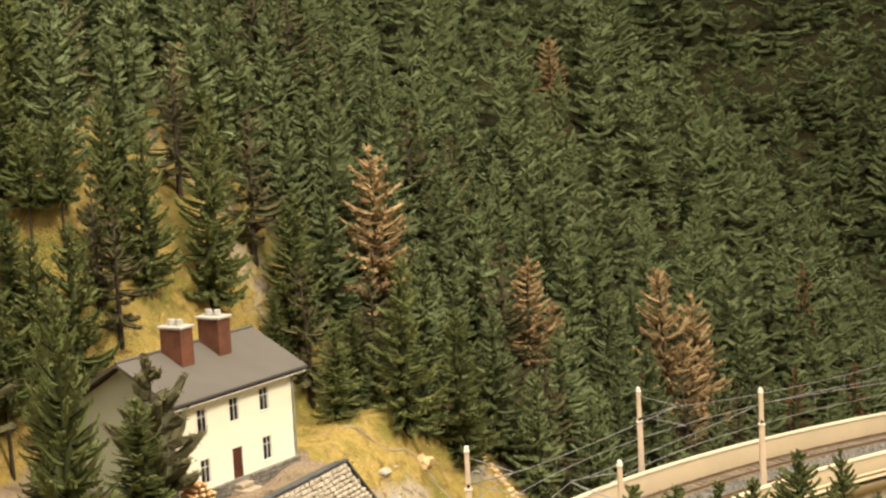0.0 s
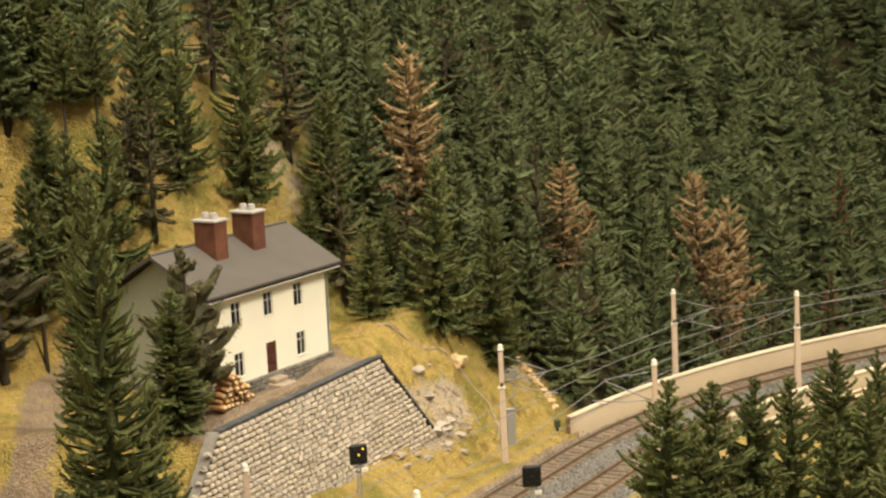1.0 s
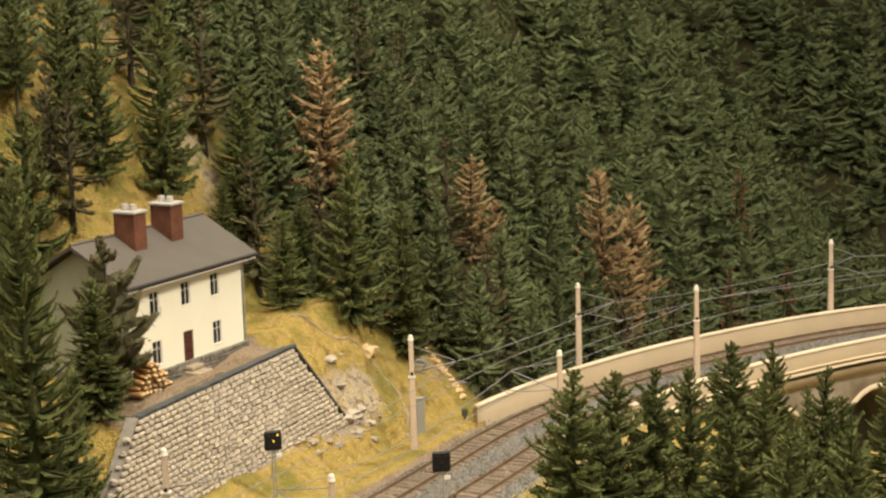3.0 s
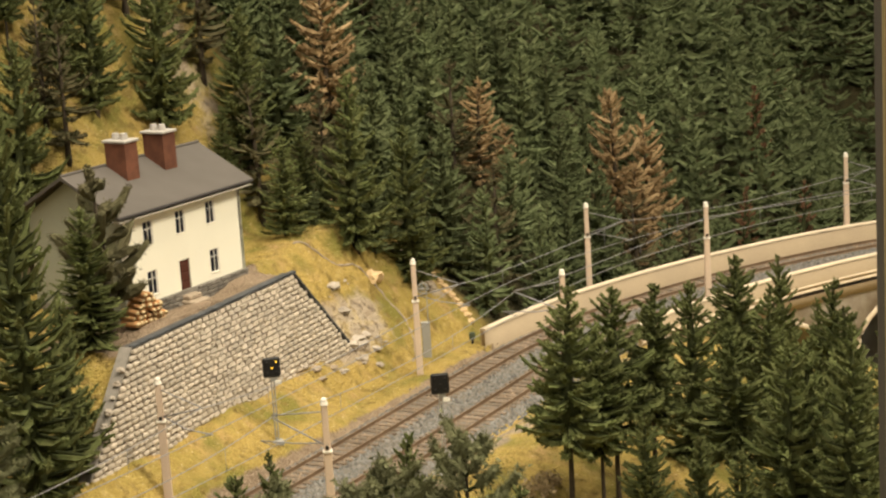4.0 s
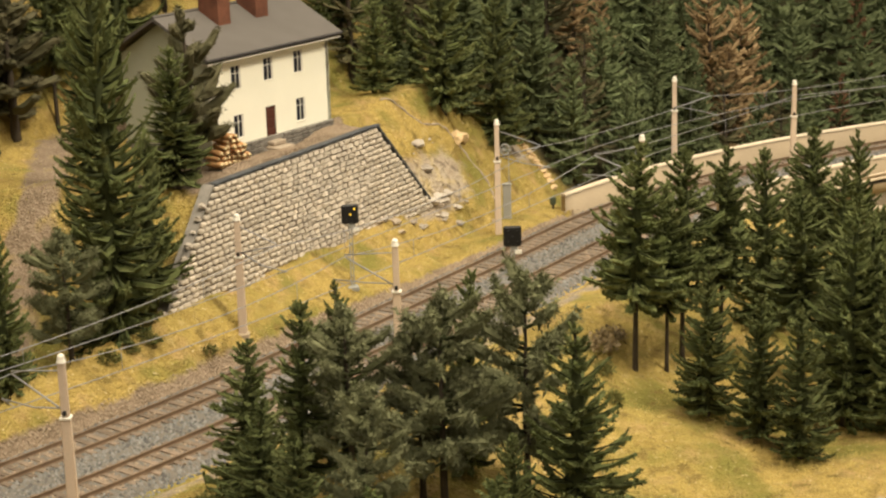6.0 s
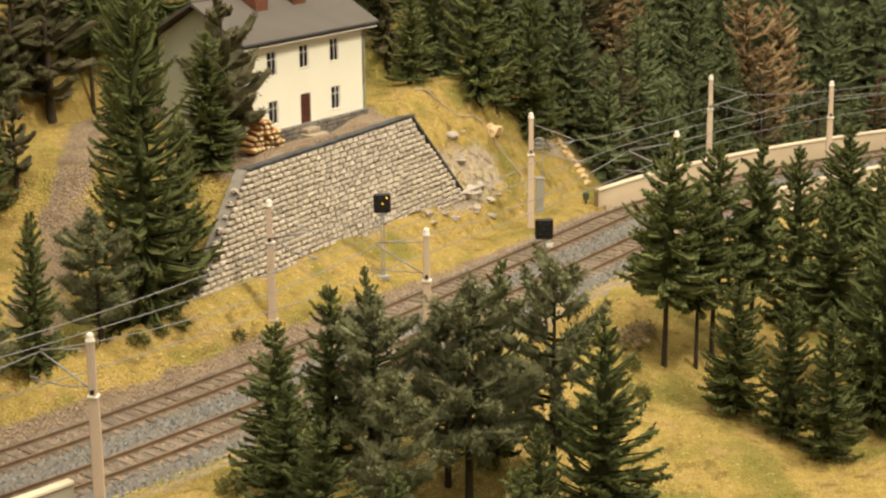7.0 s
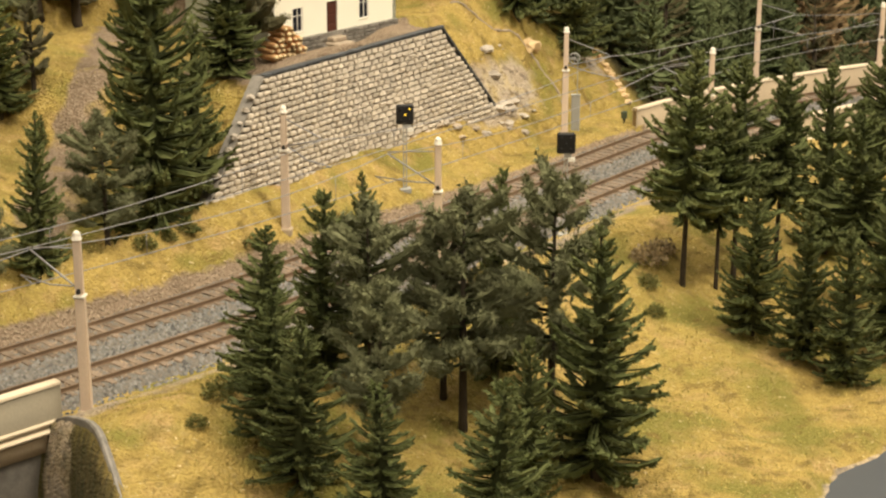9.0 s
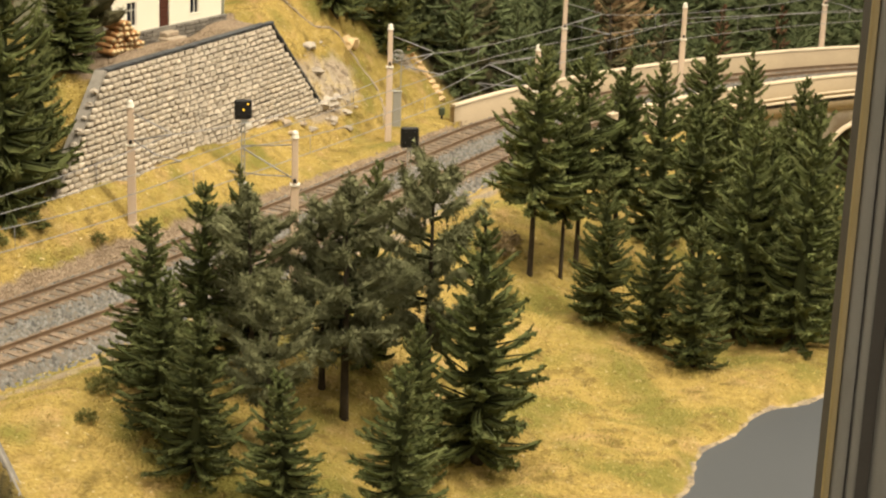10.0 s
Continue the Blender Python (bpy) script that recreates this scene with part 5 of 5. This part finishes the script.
    t = left(zt)
    while t < right(zt):
        w = rng.uniform(0.006, 0.010)
        ob = part("coping", cme, None, wall)
        ob.matrix_basis = pose(*wall_point(t + w / 2, zt + 0.0004, 0.0004), 0, 0, ang) @ Matrix.Diagonal((w * 0.96, 0.0036, 0.0014, 1))
        t += w
    n_ = 13
    for i in range(n_):
        z = zt - (i + 0.5) * (zt - 0.027) / n_
        ob = part("coping", cme, None, wall)
        ob.matrix_basis = pose(*wall_point(right(z) + 0.001, z, 0.0006), 0, 0, ang) @ pose(0, 0, 0, 0, 45, 0) @ Matrix.Diagonal((0.0066, 0.0038, 0.0015, 1))


retaining_wall()


# ---- log pile, step, rocks ----
def log_pile():
    """Logs stacked against the house front, cut ends outwards."""
    zz = gz(-0.158, -0.165) - 0.0004
    pile = thing("log_pile", "stack of sawn round logs leaning on the house front", "log pile", H_AT @ pose(-0.0315, -0.0225, zz, 0, 0, -14))
    rng = random.Random(2)
    v, f_ = tube([(0, 0, 0), (0, 0.3, 0), (0, 0.7, 0), (0, 1, 0)], [1, 1.04, 0.98, 1.0], 9)
    me = mesh_of("log", v, f_, [LOGM, LOGEND])
    for pg in me.polygons:
        pg.material_index = 1 if len(pg.vertices) > 4 else 0
    r = 0.0017
    for k, n_ in enumerate((7, 7, 6, 5, 3, 2)):
        for i in range(n_):
            rr = r * rng.uniform(0.75, 1.12)
            x = (i - n_ / 2 + 0.5) * 2.0 * r + rng.uniform(-0.0003, 0.0003)
            ob = part("log", me, None, pile)
            ob.matrix_basis = pose(x, rng.uniform(-0.002, 0.0015), r + k * 1.8 * r, rng.uniform(-2, 2), 0, rng.uniform(-7, 7)) @ Matrix.Diagonal((rr, 0.0135, rr, 1))
    return pile


log_pile()


def rock(x, y, z, size, flat, material, label, seed):
    rng = random.Random(seed)
    bm = bmesh.new()
    bmesh.ops.create_icosphere(bm, subdivisions=2, radius=1.0)
    for v in bm.verts:
        n_ = noise.noise(v.co * 1.3 + Vector((seed, 0, 0))) * 0.5 + noise.noise(v.co * 3.1 + Vector((0, seed, 0))) * 0.22
        v.co *= 1 + n_ * 1.3
        v.co += Vector((rng.uniform(-0.13, 0.13), rng.uniform(-0.13, 0.13), rng.uniform(-0.13, 0.13)))
        v.co.z *= flat
    me = bpy.data.meshes.new("rock")
    bm.to_mesh(me)
    bm.free()
    me.materials.append(material)
    ob = new("rock", me)
    ob.matrix_basis = pose(x, y, z, 0, 0, rng.uniform(0, 360)) @ Matrix.Diagonal((size, size, size, 1))
    return tagged(ob, label, "rock", "rocks")


rock(-0.0275, 0.077, gz(-0.0275, 0.077) + 0.001, 0.0075, 0.7, SANDROCK, "pale sandy boulder on the grassy knoll", 1)
for i, (x, y, r) in enumerate(((-0.046, 0.002, 0.006), (-0.041, 0.012, 0.007), (-0.050, 0.020, 0.006), (-0.036, 0.022, 0.005), (-0.056, 0.030, 0.006), (-0.028, 0.010, 0.004), (-0.058, -0.016, 0.004))):
    rock(x, y, gz(x, y) - 0.001, r, 0.45, ROCKM, "grey crumbling rock outcrop in the grass", 10 + i)
crumb = random.Random(31)
for i in range(20):
    tt, oo = crumb.uniform(-0.075, 0.020), crumb.uniform(-0.064, -0.034)
    x, y = WALL_T[0] * tt + WALL_N[0] * oo, WALL_T[1] * tt + WALL_N[1] * oo
    rock(x, y, gz(x, y) - 0.0004, crumb.uniform(0.0010, 0.0024), 0.30, ROCKM if i % 2 else DIRTROCK, "broken grey rock slab beside the wall", 210 + i)
for i in range(16):
    tt, oo = crumb.uniform(-0.10, 0.015), -0.0375 + crumb.uniform(-0.004, 0.006)
    x, y = WALL_T[0] * tt + WALL_N[0] * oo, WALL_T[1] * tt + WALL_N[1] * oo
    rock(x, y, gz(x, y) - 0.0006, crumb.uniform(0.0018, 0.0042), 0.5, ROCKM if i % 3 else DIRTROCK, "crumbling grey rock below the wall", 140 + i)
for i in range(9):
    z = 0.030 + i * 0.0062
    x, y, _ = wall_point(-0.3255 + (z - 0.025) * 0.91, z)
    rock(x, y, z - 0.001, 0.0015 + 0.0005 * (i % 3), 0.6, ROCKM, "rough grey rock at the wall's edge", 40 + i)
hx = H_AT @ Vector((0.030, -0.0045, 0))
st = thing("door_step", "rough stone steps before the house door", "doorstep", pose(hx.x, hx.y, gz(hx.x, hx.y), 0, 0, 56))
part("step", boxes((-0.0075, 0.0075, -0.0075, 0.0045, -0.003, 0.0026), bevel=0.0007), DIRTROCK, st)
part("step", boxes((-0.0060, 0.0060, -0.0020, 0.0045, 0.0026, 0.0056), bevel=0.0006), DIRTROCK, st)

# a dark ledge where the turf breaks off on the knoll
edge = catmull([(-0.080, 0.038), (-0.066, 0.045), (-0.051, 0.053), (-0.036, 0.071), (-0.0195, 0.0705), (-0.0072, 0.069), (-0.0015, 0.055), (-0.0035, 0.025)], 6)
jr = random.Random(9)
v, f_ = tube([(ex + jr.uniform(-1, 1) * 0.0008, ey + jr.uniform(-1, 1) * 0.0008, gz(ex, ey) + 0.0001) for ex, ey in edge], [jr.uniform(0.0005, 0.0013) for _ in edge], 6)
tagged(new("turf_edge", mesh_of("turf_edge", v, f_, DIRTROCK)), "dark broken turf edge across the knoll", "turf edge", kind="structure")
edge = catmull([(0.010, 0.142), (0.022, 0.144), (0.033, 0.135), (0.043, 0.123)], 4)
for i, (ex, ey) in enumerate(edge):
    rock(ex, ey, gz(ex, ey) + 0.0005, 0.0034, 0.5, SANDROCK, "pale rock on the edge of the knoll", 90 + i)


def bush(x, y, size, material, label, seed):
    """A low bush of radiating twigs with leaf tips."""
    rng = np.random.default_rng(seed)
    v, f_ = [], []
    for _ in range(520):
        d = rng.normal(size=3)
        d[2] = abs(d[2]) * 0.8
        d /= np.linalg.norm(d)
        p = d * size * rng.uniform(0.35, 1.0)
        a, b = rng.normal(size=3) * size * 0.07, rng.normal(size=3) * size * 0.07
        o = len(v)
        v += [p - a, p + a, p + d * size * 0.14 + b]
        f_.append((o, o + 1, o + 2))
    ob = new("bush", mesh_of("bush", v, f_, material))
    ob.matrix_basis = pose(x, y, gz(x, y))
    return tagged(ob, label, "bush", "low bushes")


for i, (x, y, r) in enumerate(((-0.190, -0.288, 0.006), (-0.197, -0.300, 0.005), (-0.206, -0.315, 0.007), (-0.160, -0.272, 0.005), (0.055, -0.315, 0.006), (-0.1305, -0.4925, 0.007), (-0.134, -0.516, 0.005), (0.051, -0.289, 0.007))):
    bush(x, y, r, GREENTUFT, "low olive green bush in the dry grass", 5 + i)
for i, (x, y, r) in enumerate(((0.052, -0.262, 0.010), (0.060, -0.250, 0.008))):
    bush(x, y, r, DRYBUSH, "low dry straw-brown thicket on the bank", 25 + i)

# lineside things by the viaduct
mk = thing("marker_post", "small dark green marker at the parapet's end", "marker post", pose(0.040, 0.066, gz(0.040, 0.066)))
part("post", boxes((-0.0008, 0.0008, -0.0008, 0.0008, -0.002, 0.004)), BLACKM, mk)
part("head", boxes((-0.0022, 0.0022, -0.0014, 0.0014, 0.003, 0.0085), bevel=0.0006), GREENPAINT, mk)
cb = thing("cable_box", "slim grey cable box behind the concrete mast", "cable box", pose(0.0065, 0.030, gz(0.0065, 0.030)))
part("body", boxes((-0.0030, 0.0030, -0.0012, 0.0012, -0.003, 0.024), bevel=0.0005), GREYM, cb)
part("lid", boxes((-0.0034, 0.0034, -0.0016, 0.0016, 0.024, 0.0252), bevel=0.0003), GREYM, cb)
tw = thing("tension_wheel", "grey wire tensioning wheel on the mast", "tension wheel", pose(0.0055, 0.004, 0.058))
rim_points = [(0.0036 * math.cos(k * math.pi / 8), 0.0, 0.0036 * math.sin(k * math.pi / 8)) for k in range(17)]
v, f_ = tube(rim_points, 0.0005, 6)
wheel = part("wheel", mesh_of("wheel", v, f_, GREYM), None, tw, "thin grey wheel rim")
for k in range(4):
    c_, s_ = 0.0036 * math.cos(k * math.pi / 4), 0.0036 * math.sin(k * math.pi / 4)
    part("spoke", tubed([(-c_, 0, -s_), (c_, 0, s_)], 0.00025, 5), GREYM, wheel)
part("bracket", boxes((-0.0055, 0.0, -0.0004, 0.0004, -0.0006, 0.0006)), GREYM, tw)
part("weight_rod", boxes((0.0020, 0.0026, -0.0003, 0.0003, -0.034, 0.0)), GREYM, tw)

# ---- static grass ----
def grass_field(label, count, x0, x1, y0, y1, hill, seed):
    """Short dry fibres standing on the turf, thinner where earth or rock is bare."""
    rng = np.random.default_rng(seed)
    x, y = rng.uniform(x0, x1, count), rng.uniform(y0, y1, count)
    s, u = track_coords(x, y)
    t, o = WALL_T[0] * x + WALL_T[1] * y, WALL_N[0] * x + WALL_N[1] * y
    d, r, sh, li = ground_cover(x, y)
    thin = np.maximum.reduce([d, r, sh, li]) + 0.25 * np.sin(70 * x + 20 * y) * np.sin(60 * y - 35 * x)
    ok = thin < rng.uniform(0.15, 0.65, count)
    if hill:
        ok &= (s > 0.043) & ((o < -0.050) | (o > -0.036) | (t > -0.02) | (t < -0.33))
    else:
        ok &= (s < -0.056) & (shore_measure(x, y) > 1.05) & (u > U_LEFT)
    x, y = x[ok], y[ok]
    z = ground_z(x, y)
    n_ = len(x)
    c = np.stack([x, y, z - 0.0002], 1)
    d = unit(rng.normal(size=(n_, 3)) * (0.55, 0.55, 0.2) + (0, 0, 0.75))
    tri = blades(rng, c, d, rng.uniform(0.0007, 0.0019, (n_, 1)), rng.uniform(0.00016, 0.00034, (n_, 1)))
    me = mesh_of("static_grass", tri.reshape(-1, 3), np.arange(n_ * 3).reshape(-1, 3).tolist(), BLADE)
    return tagged(new("static_grass", me), label, "grass", kind="stuff")


grass_field("short golden static grass on the lakeside meadow", 90000, -0.26, 0.34, -0.598, -0.20, False, 61)
grass_field("short golden static grass on the railway bank", 70000, -0.36, 0.06, -0.50, 0.14, True, 62)

# ---- display window post ----
post = thing("window_post", "dark grey ribbed metal post of the display window", "window post", pose(0.1595, -0.606, 0))
part("core", boxes((-0.0172, 0.0148, 0.0, 0.012, -1.0, 1.4)), GASKET, post, "dark core with rubber grooves")
def rib(x0, x1, bulge, which, label=""):
    """A rounded extrusion along the post."""
    ring = [(x0, 0.0004)] + [((x0 + x1) / 2 - (x1 - x0) / 2 * math.cos(math.pi * k / 8), -0.0010 - bulge * math.sin(math.pi * k / 8)) for k in range(9)] + [(x1, 0.0004)]
    v = [(x, y, z) for z in (-1.0, 1.4) for x, y in ring]
    n_ = len(ring)
    f_ = [(k, k + 1, n_ + k + 1, n_ + k) for k in range(n_ - 1)]
    part("rib", mesh_of("rib", v, f_, which), None, post, label)


rib(-0.0180, -0.0155, 0.0008, TANMETAL, "tan metal edge strip")
rib(-0.0151, -0.0104, 0.0010, ALU)
rib(-0.0096, -0.0062, 0.0008, ALU)
rib(-0.0012, 0.0064, 0.0028, ALU, "rounded pale metal bead")
rib(0.0084, 0.0150, 0.0012, ALU)

# ---- the room ----
def slab(name, label, cat, x0, x1, y0, y1, z0, z1, material):
    return tagged(part(name, boxes((x0, x1, y0, y1, z0, z1)), material, None), label, cat, kind="structure")


slab("wall_north", "plain dark exhibition room wall", "wall", -3.2, 3.2, 3.25, 3.35, -1.1, 2.4, ROOMM)
slab("wall_south", "plain exhibition room wall", "wall", -3.2, 3.2, -3.6, -3.5, -1.1, 2.4, ROOMM)
slab("floor", "plain exhibition room floor", "floor", -3.2, 3.2, -3.5, 3.25, -1.2, -1.1, ROOMM)
slab("layout_edge", "plain front board under the layout", "board", -1.6, 2.2, -0.604, -0.6005, -1.1, -0.15, ROOMM)
slab("wall_west", "plain exhibition room wall", "wall", -3.3, -3.2, -3.6, 3.35, -1.1, 2.4, ROOMM)
slab("wall_east", "plain exhibition room wall", "wall", 3.2, 3.3, -3.6, 3.35, -1.1, 2.4, ROOMM)
